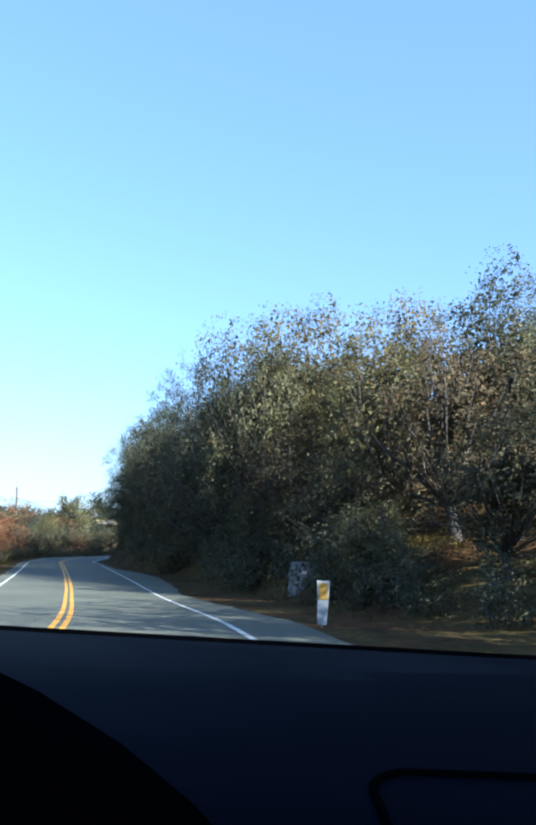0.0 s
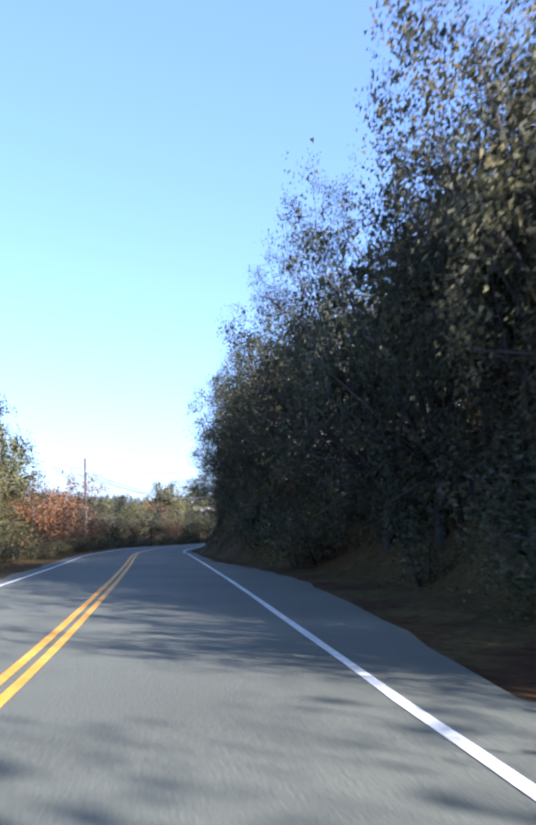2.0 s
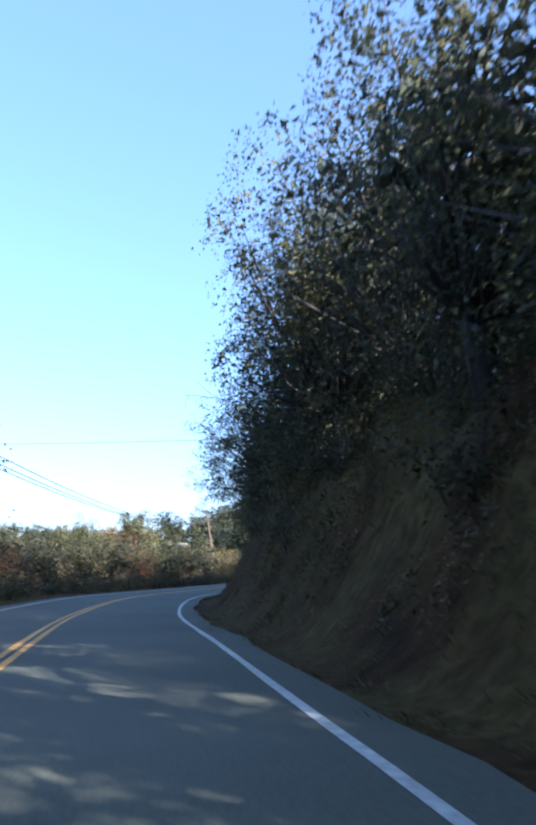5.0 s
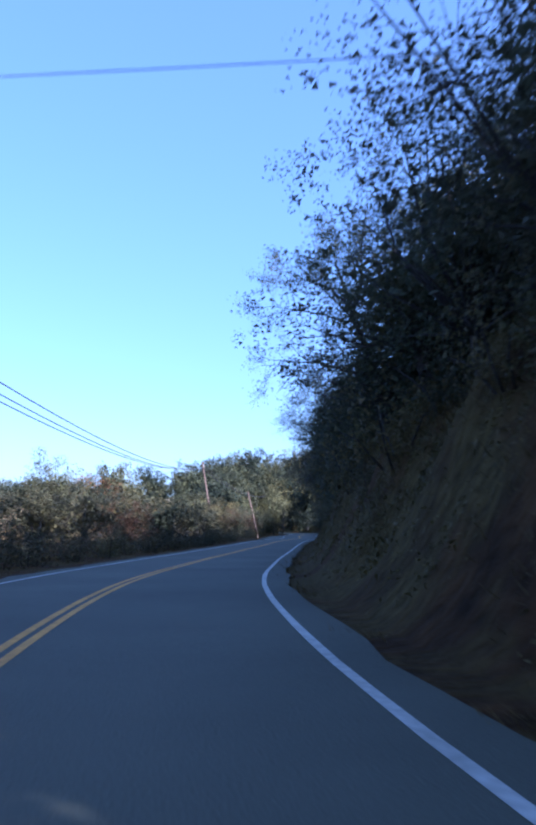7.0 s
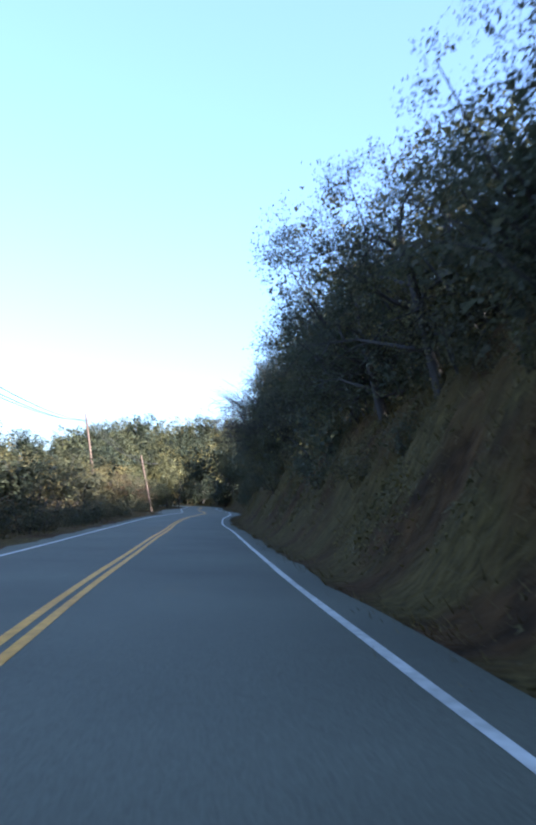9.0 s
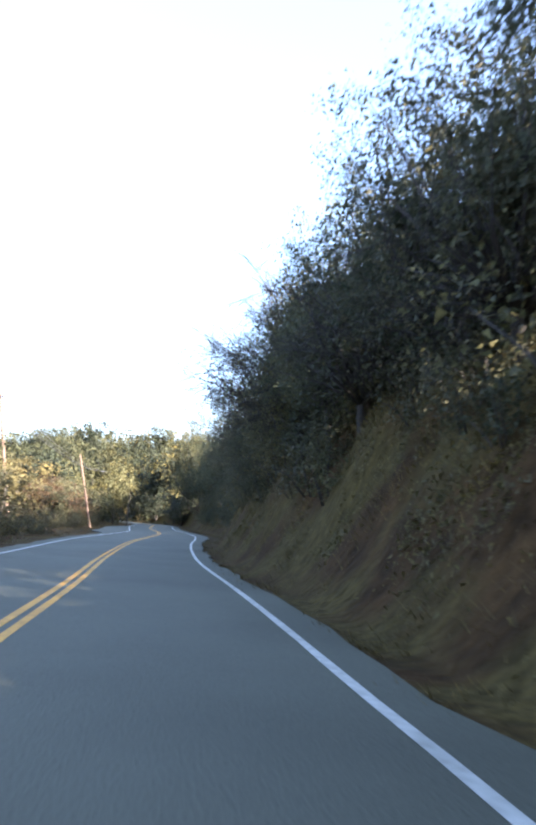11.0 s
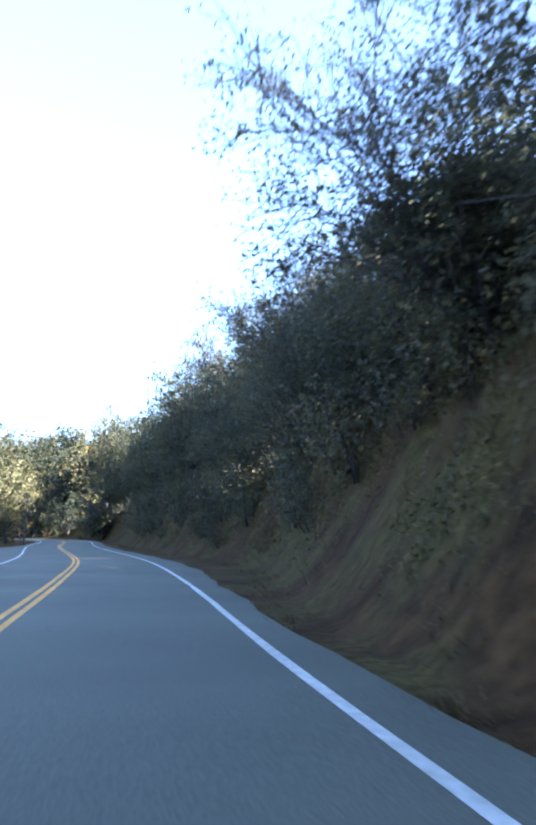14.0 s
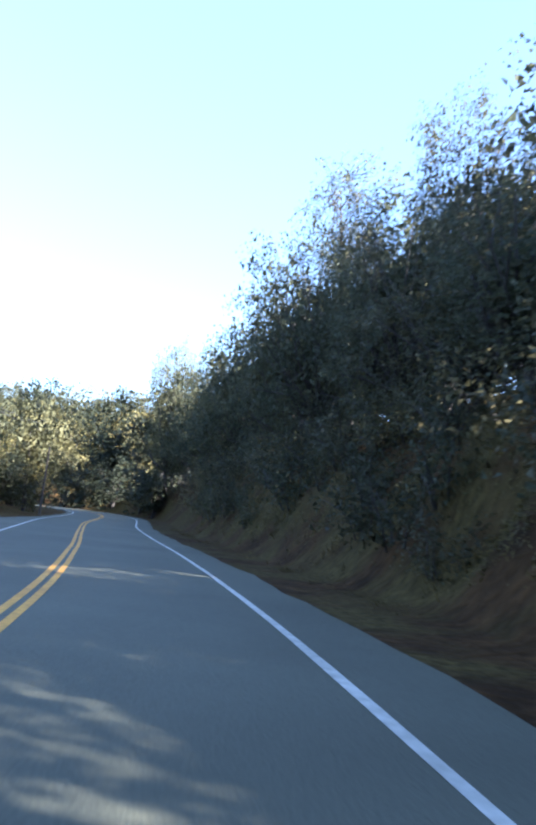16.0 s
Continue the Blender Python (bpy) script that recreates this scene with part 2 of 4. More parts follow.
def leaf_mesh(name, centres, sizes, mat, rng, droop=0.0, slim=0.5, facing=None, big=0, ragged=0.6):
    """Many small pointed leaves of one triangle each (the last `big` ones of two); facing gives soft clump normals."""
    n = len(centres)
    d = rng.normal(size=(n, 3))
    d[:, 2] -= droop
    d /= np.linalg.norm(d, axis=1, keepdims=True)
    s = np.cross(d, rng.normal(size=(n, 3)))
    s /= np.linalg.norm(s, axis=1, keepdims=True)
    if facing is not None:
        s *= np.where((np.cross(d, s) * facing).sum(1) < 0, -1.0, 1.0)[:, None]
    L, wd = sizes[:, None], sizes[:, None] * slim
    v = np.empty((n, 4, 3))
    v[:, 0], v[:, 2] = centres - d * L / 2, centres + d * L / 2
    v[:, 1], v[:, 3] = centres + s * wd / 2, centres - s * wd / 2
    m = n - big
    v[:m, 0] += d[:m] * L[:m] * 0.25
    tri = np.arange(m)[:, None] * 3 + np.arange(3)[None]
    q = 3 * m + np.arange(big)[:, None] * 4
    loops = np.concatenate([tri.ravel(), np.concatenate([q, q + 1, q + 2, q, q + 2, q + 3], 1).ravel()]).astype(np.int32)
    tipped = np.stack([v[:m, 2], v[:m, 1] - d[:m] * L[:m] * 0.3, v[:m, 3] - d[:m] * L[:m] * 0.3], 1).reshape(-1, 3)
    co = np.concatenate([tipped, v[m:].reshape(-1, 3)])
    faces = m + 2 * big
    me = bpy.data.meshes.new(name)
    me.vertices.add(len(co))
    me.vertices.foreach_set("co", co.ravel())
    me.loops.add(len(loops))
    me.loops.foreach_set("vertex_index", loops)
    me.polygons.add(faces)
    me.polygons.foreach_set("loop_start", np.arange(faces) * 3)
    me.update()
    me.validate()
    me.materials.append(mat)
    if facing is not None:
        me.shade_smooth()
        f = facing + rng.normal(size=(n, 3)) * ragged
        f /= np.linalg.norm(f, axis=1, keepdims=True) + 1e-6
        each = np.concatenate([np.repeat(f[:m], 3, 0), np.repeat(f[m:], 4, 0)])
        me.normals_split_custom_set_from_vertices(each.tolist())
    return me


# ---- the road's line: x and height of the yellow line every 15 m of y ----
LINE_X = np.array([-1.49, -1.49, -1.49, -2.0, -3.61, -5.54, -7.63, -9.81, -11.69, -12.1, -10.88, -9.23, -7.52, -5.91, -3.76, -1.07, 1.31,
                   3.03, 4.25, 5.6, 7.6, 9.4, 9.8, 7.6, 2.5])
LINE_Z = np.array([1.1, 0.7, 0.44, 0.2, -0.11, -0.11, -0.07, -0.01, -0.1, -0.05, -0.07, -0.1, -0.09, -0.12, -0.01, 0.05, 0.04, 0.03,
                   0.08, 0.19, 0.28, 0.4, 0.5, 0.6, 0.7])
LINE_Y = np.arange(len(LINE_X)) * 15.0 - 30.0


def along(values, y):
    y = np.asarray(y, float)
    m = np.gradient(values, LINE_Y)
    i = np.clip(np.searchsorted(LINE_Y, y) - 1, 0, len(LINE_Y) - 2)
    u = np.clip((y - LINE_Y[i]) / 15.0, 0, 1)
    out = ((2 * u**3 - 3 * u**2 + 1) * values[i] + (u**3 - 2 * u**2 + u) * m[i] * 15
           + (3 * u**2 - 2 * u**3) * values[i + 1] + (u**3 - u**2) * m[i + 1] * 15)
    past = np.where(y > LINE_Y[-1], y - LINE_Y[-1], np.where(y < LINE_Y[0], y - LINE_Y[0], 0.0))
    return out + past * np.where(y > 0, m[-1], m[0]) * (values is LINE_X)


def smooth(a, b, v):
    t = np.clip((np.asarray(v, float) - a) / (b - a), 0, 1)
    return t * t * (3 - 2 * t)


def wave(x, y, k):
    """Cheap rolling unevenness between about -1 and 1."""
    return (np.sin(x * k + 1.7 * np.sin(y * k * 0.6)) + np.sin(y * k * 1.3 + 2.1 * np.sin(x * k * 0.5 + 1)) + np.sin((x + y) * k * 2.1 + 0.7)) / 3


def spot(y, o):
    """World x, y at offset o to the right of the yellow line, by station y."""
    y, o = np.asarray(y, float), np.asarray(o, float)
    dx = (along(LINE_X, y + 1) - along(LINE_X, y - 1)) / 2
    n = np.sqrt(1 + dx * dx)
    near, far = np.clip(o, -30, 30), o - np.clip(o, -30, 30)
    return along(LINE_X, y) + near / n + far, y - near * dx / n


def turnout(y):
    """How far a paved turnout before the first bend sets the bank back."""
    return 2.3 * (smooth(22, 48, y) - smooth(50, 66, y))


def bank_foot(y):
    return turnout(y) + 4.7 + 2.6 * (1 - smooth(22, 48, y)) + 1.5 * smooth(188, 205, y) - 0.6 * smooth(60, 75, y) * (1 - smooth(180, 195, y))


def height(y, o):
    """Ground height at station y and offset o."""
    y, o = np.asarray(y, float), np.asarray(o, float)
    x = along(LINE_X, y) + o
    d = o - bank_foot(y)
    open_side = smooth(14, 34, y) * (0.6 + 0.4 * smooth(45, 75, y))
    steep = 4.2 * smooth(0, 3.2, d) + 4.0 * smooth(2.5, 14, d) + 10.0 * smooth(12, 50, d)
    rough = 0.5 * wave(x, y, 0.9) + 0.25 * wave(x + 9, y * 1.3, 2.3) + 0.12 * wave(x * 0.4, y, 3.1)
    gully = np.maximum(0, wave(y * 0 + 3, y + 0.6 * o, 0.55)) ** 2 * 0.8 * smooth(0.2, 1.5, d) * (1 - smooth(4, 7, d))
    steep = steep + smooth(0.3, 2, d) * rough * (1 - 0.85 * smooth(9, 20, d)) - gully * 0.8
    low = 1.2 * smooth(0, 8, d) + 1.5 * smooth(10, 40, d) + 0.15 * smooth(0, 2, d) * wave(x, y, 1.1)
    right = np.where(d > 0, steep * open_side + low * (1 - open_side), 0.0) * (1 - smooth(300, 335, y))
    e = -o - 6.5
    left = np.where(e > 0, 0.5 * smooth(0, 6, e) + 0.3 * smooth(0, 3, e) * wave(x, y, 0.5) + 6.0 * smooth(10, 55, e) * smooth(120, 270, y), 0.0)
    hill = (9.0 + 13.0 * smooth(-75, 15, x)) * smooth(322, 465, y + 0.15 * x) * smooth(3, 30, np.abs(o) + 60 * smooth(345, 380, y))
    verge = -0.05 * smooth(3.6, 4.6, np.abs(o)) * (1 - smooth(5, 7, np.abs(o)))
    return along(LINE_Z, y) - 0.04 + right + left + hill + verge


def ground_at(y, o):
    x, yy = spot(y, o)
    return float(x), float(yy), float(height(y, o))


# ---- ground: one sheet to the horizon ----
def build_ground():
    ys = np.concatenate([[-2500, -700, -220, -110, -70], np.arange(-50, 28, 2.0), np.arange(28, 215, 0.55), np.arange(215, 300, 1.2), np.arange(300, 470, 5), [490, 540, 640, 900, 1500, 3000]])
    right = np.concatenate([np.arange(0, 4, 1.0), np.arange(4, 9.5, 0.3), np.arange(9.5, 14, 0.75), np.arange(14, 34, 2.0), np.arange(34, 100, 8.0), [130, 200, 400, 1000, 2500]])
    left = -np.concatenate([np.arange(1, 6, 1.0), np.arange(6, 14, 0.8), np.arange(14, 34, 2.5), np.arange(34, 100, 8.0), [130, 200, 400, 1000, 2500]])[::-1]
    os_ = np.concatenate([left, right])
    Y, O = np.meshgrid(ys, os_, indexing="ij")
    X, YY = spot(Y, O)
    Z = height(Y, O)
    verts = np.stack([X, YY, Z], -1).reshape(-1, 3)
    c = len(os_)
    faces = [(i * c + j, i * c + j + 1, (i + 1) * c + j + 1, (i + 1) * c + j) for i in range(len(ys) - 1) for j in range(c - 1)]
    ob = new("ground", mesh_of("ground", verts, faces, EARTH, True))
    tagged(ob, "brown earth verge and steep cut bank with dry hills", "ground", kind="structure")


build_ground()


def ribbon(name, y0, y1, o0, o1, lift, mat, step=1.5, ragged=0.0, thick=0.0):
    """A strip along the road between two offsets, with thickness; offsets may be functions of y."""
    ys = np.arange(y0, y1 + 0.01, step)
    f0 = o0(ys) if callable(o0) else np.full_like(ys, o0)
    f1 = o1(ys) if callable(o1) else np.full_like(ys, o1)
    f0, f1 = f0 + ragged * wave(ys * 0, ys, 1.3), f1 + ragged * wave(ys * 0 + 5, ys, 1.7)
    cols = [f0, f1] if thick == 0 else [f0, f0 + 0.02, (f0 + f1) / 2, f1 - 0.02, f1]
    verts, k = [], len(cols)
    for j, f in enumerate(cols):
        x, y = spot(ys, f)
        z = along(LINE_Z, ys) + lift - (thick if thick and j in (0, k - 1) else 0)
        verts.append(np.stack([x, y, z], -1))
    verts = np.stack(verts, 1).reshape(-1, 3)
    faces = [(i * k + j, i * k + j + 1, (i + 1) * k + j + 1, (i + 1) * k + j) for i in range(len(ys) - 1) for j in range(k - 1)]
    return new(name, mesh_of(name, verts, faces, mat))


road = ribbon("road", -60, 330, lambda y: -3.5 - 2.3 * smooth(196, 212, y) * (1 - smooth(240, 262, y)), lambda y: 3.75 + 0.5 * smooth(188, 206, y) + 0.9 * (1 - smooth(20, 34, y)) + 0.55 * turnout(y),
              0.0, ASPHALT, ragged=0.16, thick=0.1)
tagged(road, "grey worn asphalt two-lane road with painted lines", "road", kind="structure")
def drift(y):
    """The painters' small wander off the centre."""
    return 0.12 * smooth(140, 155, y) * (1 - smooth(212, 226, y))


for o in (-0.1, 0.1):
    ln = ribbon("road_line", -60, 330, lambda y, o=o: o - 0.055 + drift(y), lambda y, o=o: o + 0.055 + drift(y), 0.005, YELLOW, ragged=0.006)
    tagged(ln, "yellow painted line of the double centre stripe", "road line", "yellow centre lines", "structure")
for o in (3.17, -2.82):
    ln = ribbon("road_line", -60, 330, o - 0.055, o + 0.055, 0.005, WHITE, ragged=0.012)
    tagged(ln, "white painted edge line along the asphalt", "road line", "white edge lines", "structure")


# ---- trees ----
def grow(seed, tall, wide, crown_from, limbs, subs, twigs, spread=0.45, up=0.5, arch=0.0, thick=0.028):
    """Strands of wood (trunk first) and the twig ends at which leaves sit."""
    rng = np.random.default_rng(seed)
    trunk, ends, wood = [], [], []
    lean = rng.normal(size=2) * 0.06
    n = 9
    for i in range(n):
        t = i / (n - 1)
        trunk.append((Vector((lean[0] * tall * t + 0.12 * math.sin(3 * t + seed), lean[1] * tall * t + 0.12 * math.cos(4 * t + seed), tall * 0.86 * t)), thick * tall * (1 - 0.85 * t) + 0.012))
    wood.append(trunk)

    def strand(p, d, length, r, steps, rise):
        out, q, dd = [(p, r)], p.copy(), d.copy()
        for i in range(steps):
            dd = (dd + Vector(rng.normal(size=3) * 0.2) + Vector((0, 0, rise))).normalized()
            q = q + dd * (length / steps)
            out.append((q.copy(), r * (1 - (i + 1) / (steps + 0.3)) + 0.004))
        return out

    for i in range(limbs):
        t = crown_from + (1 - crown_from) * (i + 0.5) / limbs
        k = min(int(t * (n - 1)), n - 2)
        p = trunk[k][0].lerp(trunk[k + 1][0], t * (n - 1) - k)
        a = i * 2.4 + seed
        shape = math.sin(math.pi * min(0.25 + 0.72 * (t - crown_from) / (1 - crown_from), 1.0)) ** 0.7
        d = Vector((math.cos(a), math.sin(a), up * (0.5 + t))).normalized()
        limb = strand(p, d, wide * (0.45 + 0.6 * shape) * rng.uniform(0.8, 1.15), trunk[k][1] * 0.55, 5, 0.06 - arch)
        wood.append(limb)
        for j in range(subs):
            b = max(rng.uniform(0.25, 1.0) * 5, 4.9 * (j < 2))
            m = min(int(b), 4)
            sp = limb[m][0].lerp(limb[m + 1][0], b - m)
            sd = ((limb[m + 1][0] - limb[m][0]).normalized() + Vector(rng.normal(size=3)) * 0.75).normalized()
            sub = strand(sp, sd, wide * 0.36 * rng.uniform(0.6, 1.2), max(limb[m][1] * 0.5, 0.008), 4, 0.04 - arch)
            wood.append(sub)
            for w in range(twigs):
                b2 = rng.uniform(0.3, 1.0) * 4
                m2 = min(int(b2), 3)
                tp = sub[m2][0].lerp(sub[m2 + 1][0], b2 - m2)
                td = ((sub[m2 + 1][0] - sub[m2][0]).normalized() + Vector(rng.normal(size=3)) * 0.8).normalized()
                tw = strand(tp, td, spread * rng.uniform(0.8, 2.0), 0.007, 2, -arch)
                wood.append(tw)
                ends.append(tw[-1][0])
                ends.append(tw[1][0])
    return wood, ends, rng


def make_tree(name, label, seed, tall, wide, crown_from, limbs, subs, twigs, leaves, leaf, mat, clump=0.3, droop=0.3, slim=0.5, up=0.5, arch=0.0, sides=5, thick=0.028):
    wood, ends, rng = grow(seed, tall, wide, crown_from, limbs, subs, twigs, up=up, arch=arch, thick=thick)
    thing = tagged(new(name), label, "tree")
    v, f = tubes(wood, sides)
    part("trunk", mesh_of("trunk", v, f, BARK, True), None, thing)
    if leaves:
        e = np.array([tuple(p) for p in ends])
        pick = rng.integers(0, len(e), leaves)
        weight = rng.uniform(0.5, 1.0, len(e))[pick]
        c = e[pick] + rng.normal(size=(leaves, 3)) * clump * weight[:, None] * (1, 1, 0.75)
        size = rng.uniform(0.65, 1.3, leaves) * leaf
        mid = np.array([0, 0, tall * 0.5])
        out = c - mid
        out /= np.linalg.norm(out, axis=1, keepdims=True) + 1e-6
        part("crown", leaf_mesh("crown", c, size, mat, rng, droop, slim, out + (0, 0, 0.3)), None, thing)
    return thing


def make_oak(name, label, seed, mat, leaves=14500, leaf=0.094, clumps=260, limbs=6, category="tree"):
    """A crown of leafy clumps, down to the ground, 8 m tall and 4 m in radius, on a forked trunk."""
    rng = np.random.default_rng(seed)

    def bulge(d):
        return 1 + 0.2 * np.sin(3 * d[:, 0] + seed) + 0.16 * np.sin(4 * d[:, 1] + 2 * seed) + 0.14 * np.sin(5 * d[:, 2] + seed)

    d = rng.normal(size=(clumps, 3))
    d /= np.linalg.norm(d, axis=1, keepdims=True)
    c = d * rng.uniform(0.25, 1, (clumps, 1)) ** 0.45 * bulge(d)[:, None] * (3.1, 3.1, 3.4) + (0, 0, 4.0)
    c = c[c[:, 2] > 0.2]
    radius = rng.uniform(0.38, 0.8, len(c)) * math.sqrt(210 / clumps) ** 0.85
    # sprays of leaves on the clumps
    k = rng.choice(len(c), leaves // 6 + 1, p=radius ** 2 / (radius ** 2).sum())
    n = rng.normal(size=(len(k), 3)) + 0.6 * (c[k] - (0, 0, 4.0)) / 3.2
    n /= np.linalg.norm(n, axis=1, keepdims=True)
    frayed = np.where(rng.uniform(size=len(k)) < 0.09, rng.uniform(1.0, 1.25, len(k)), rng.uniform(0.55, 1.0, len(k)))
    spray = c[k] + n * (radius[k] * frayed)[:, None] * (1, 1, 0.8)
    pts = np.repeat(spray, 6, 0)[:leaves] + np.clip(rng.normal(size=(leaves, 3)), -1.4, 1.4) * min(1.2 * leaf, 0.2)
    face = np.repeat(n, 6, 0)[:leaves]
    size = rng.uniform(0.6, 1.35, leaves) * leaf
    # every fourth spray sits deep in its clump and is coarser
    deep = np.arange(leaves) % 24 < 6
    pts[deep] = np.repeat(c[k], 6, 0)[:leaves][deep] + rng.normal(size=(deep.sum(), 3)) * 0.32 * np.repeat(radius[k], 6)[:leaves][deep][:, None]
    size[deep] *= 1.8
    # and a few broad ones darken the heart of the crown
    heart = np.arange(leaves) % 240 < 20
    pts[heart] = (c[rng.integers(0, len(c), heart.sum())] - (0, 0, 4.0)) * rng.uniform(0.2, 0.62, (heart.sum(), 1)) + (0, 0, 4.0)
    size[heart] = rng.uniform(0.28, 0.44, heart.sum()) * max(1.0, leaf / 0.12)
    reach = np.percentile(np.hypot(pts[:, 0], pts[:, 1]), 98)
    fit = np.array((4.0 / reach, 4.0 / reach, 8.3 / np.percentile(pts[:, 2], 99)))
    pts *= fit
    whole = pts - (0, 0, 3.2)
    whole /= np.linalg.norm(whole, axis=1, keepdims=True) + 1e-6
    pts[:, 2] = np.maximum(pts[:, 2], 0.05)
    thing = tagged(new(name), label, category)
    fork = Vector((0.2, 0.1, 1.6))
    wood = [[(Vector((0, 0, -0.4)), 0.26), (Vector((0.08, 0, 0.6)), 0.22), (fork, 0.18), (Vector((0.1, 0.3, 3.6)), 0.1), (Vector((0, 0.2, 6)), 0.03)]]
    for p in c[::limbs]:
        e = fork.lerp(Vector(p * fit), 0.97)
        m = fork.lerp(e, 0.5) + Vector(rng.normal(size=3)) * 0.3
        wood.append([(fork, 0.07), (m, 0.04), (e, 0.012)])
    v, f = tubes(wood, 4)
    part("trunk", mesh_of("trunk", v, f, BARK, True), None, thing)
    part("crown", leaf_mesh("crown", pts, size, mat, rng, 0.2, 0.6, face + 0.6 * whole + (0, 0, 0.3), 0, 0.35 if leaf < 0.2 else 0.25 if leaf < 0.3 else 0.12), None, thing)
    return thing


def make_bare(name, label, seed, stems, length, rise, bend, spread, mat, leaves=0):
    """Thin leafless stems that fan towards -x, each a branch with its own side shoots and twigs."""
    rng = np.random.default_rng(seed)
    thing = tagged(new(name), label, "tree")
    ends = []

    def strand(p, d, size, r0, r1, steps, bow, noise):
        out, q, dd = [(p.copy(), r0)], p.copy(), d.copy()
        for i in range(steps):
            dd = (dd + Vector(rng.normal(size=3) * noise) + Vector((-0.4 * abs(bow), 0, bow))).normalized()
            q = q + dd * (size / steps)
            out.append((q.copy(), r0 + (r1 - r0) * (i + 1) / steps))
        return out

    for i in range(stems):
        a, el = radians(180 + spread * rng.uniform(-1, 1)), radians(rise[0] + (rise[1] - rise[0]) * (i + 0.5) / stems)
        d = Vector((math.cos(a) * math.cos(el), math.sin(a) * math.cos(el), math.sin(el)))
        stem = strand(Vector((0.1 * rng.normal(), 0.1 * rng.normal(), -0.3)), d, length * rng.uniform(0.8, 1.1), 0.036, 0.009, 10, bend, 0.11)
        wood = [stem]
        for j in range(22):
            b = rng.uniform(2.5, 9.9)
            m = int(b)
            sd = ((stem[m + 1][0] - stem[m][0]).normalized() + Vector(rng.normal(size=3)) * 0.5).normalized()
            sub = strand(stem[m][0].lerp(stem[m + 1][0], b - m), sd, rng.uniform(0.6, 1.7), 0.011, 0.006, 4, bend * 0.7, 0.12)
            wood.append(sub)
            for w in range(5):
                b2 = rng.uniform(0.5, 3.9)
                m2 = int(b2)
                td = ((sub[m2 + 1][0] - sub[m2][0]).normalized() + Vector(rng.normal(size=3)) * 0.6).normalized()
                wood.append(strand(sub[m2][0].lerp(sub[m2 + 1][0], b2 - m2), td, rng.uniform(0.25, 0.7), 0.0075, 0.005, 2, bend * 0.5, 0.15))
                ends += [wood[-1][-1][0], wood[-1][1][0]]
        v, f = tubes(wood, 3)
        part("branch", mesh_of("branch", v, f, mat, True), None, thing)
    if leaves:
        e = np.array([tuple(p) for p in ends])
        c = e[rng.integers(0, len(e), leaves)] + rng.normal(size=(leaves, 3)) * (0.13, 0.13, 0.16)
        part("crown", leaf_mesh("crown", c, rng.uniform(0.08, 0.16, leaves), OAK, rng, 1.5, 0.4), None, thing)
    return thing


def make_shrub(name, label, seed, tall, wide, stems, leaves, leaf, mat, clump=0.22, category="shrub", droop=0.2, core=0.2):
    """Many stems from the ground, leafy down to the base."""
    rng = np.random.default_rng(seed)
    wood, ends = [], []
    for i in range(stems):
        a, r = i * 2.4, wide * math.sqrt(rng.uniform(0.02, 1))
        h = tall * (1 - 0.55 * (r / wide) ** 2) * rng.uniform(0.7, 1.1)
        p, q = Vector((0.25 * r * math.cos(a), 0.25 * r * math.sin(a), 0)), Vector((r * math.cos(a), r * math.sin(a), h))
        st = [(p.lerp(q, t) + Vector((0, 0, 0.2 * h * math.sin(math.pi * t))) + Vector(rng.normal(size=3)) * 0.05 * (0 < t), 0.03 * (1.05 - t) + 0.004) for t in (0, 0.25, 0.5, 0.75, 1)]
        wood.append(st)
        for t in (1, 2, 3, 4, 4):
            s = st[t][0]
            e = s + Vector((rng.normal(), rng.normal(), abs(rng.normal()))) * 0.35 * wide * 0.5
            wood.append([(s, 0.008), (s.lerp(e, 0.5) + Vector((0, 0, 0.03)), 0.006), (e, 0.003)])
            ends += [e, s.lerp(e, 0.5)]
    thing = tagged(new(name), label, category)
    v, f = tubes(wood[::4], 3)
    part("stem", mesh_of("stem", v, f, BARK, True), None, thing)
    e = np.array([tuple(p) for p in ends])
    pick = rng.integers(0, len(e), leaves)
    c = e[pick] + np.clip(rng.normal(size=(leaves, 3)), -1.7, 1.7) * clump * rng.uniform(0.5, 1, len(e))[pick][:, None]
    size = rng.uniform(0.65, 1.3, leaves) * leaf
    big = leaves // 4
    c[-big:] = e[rng.integers(0, len(e), big)] * rng.uniform(0.45, 0.93, (big, 1)) + rng.normal(size=(big, 3)) * 0.1
    size[-big:] *= core / leaf
    low = rng.uniform(size=leaves) < 0.14
    c[low] *= (1.05, 1.05, 0.35)
    c[:, 2] = np.abs(c[:, 2])
    out = c - (0, 0, 0.35 * tall)
    out /= np.linalg.norm(out, axis=1, keepdims=True) + 1e-6
    part("crown", leaf_mesh("crown", c, size, mat, rng, droop, 0.55, out + (0, 0, 0.4), 0), None, thing)
    return thing


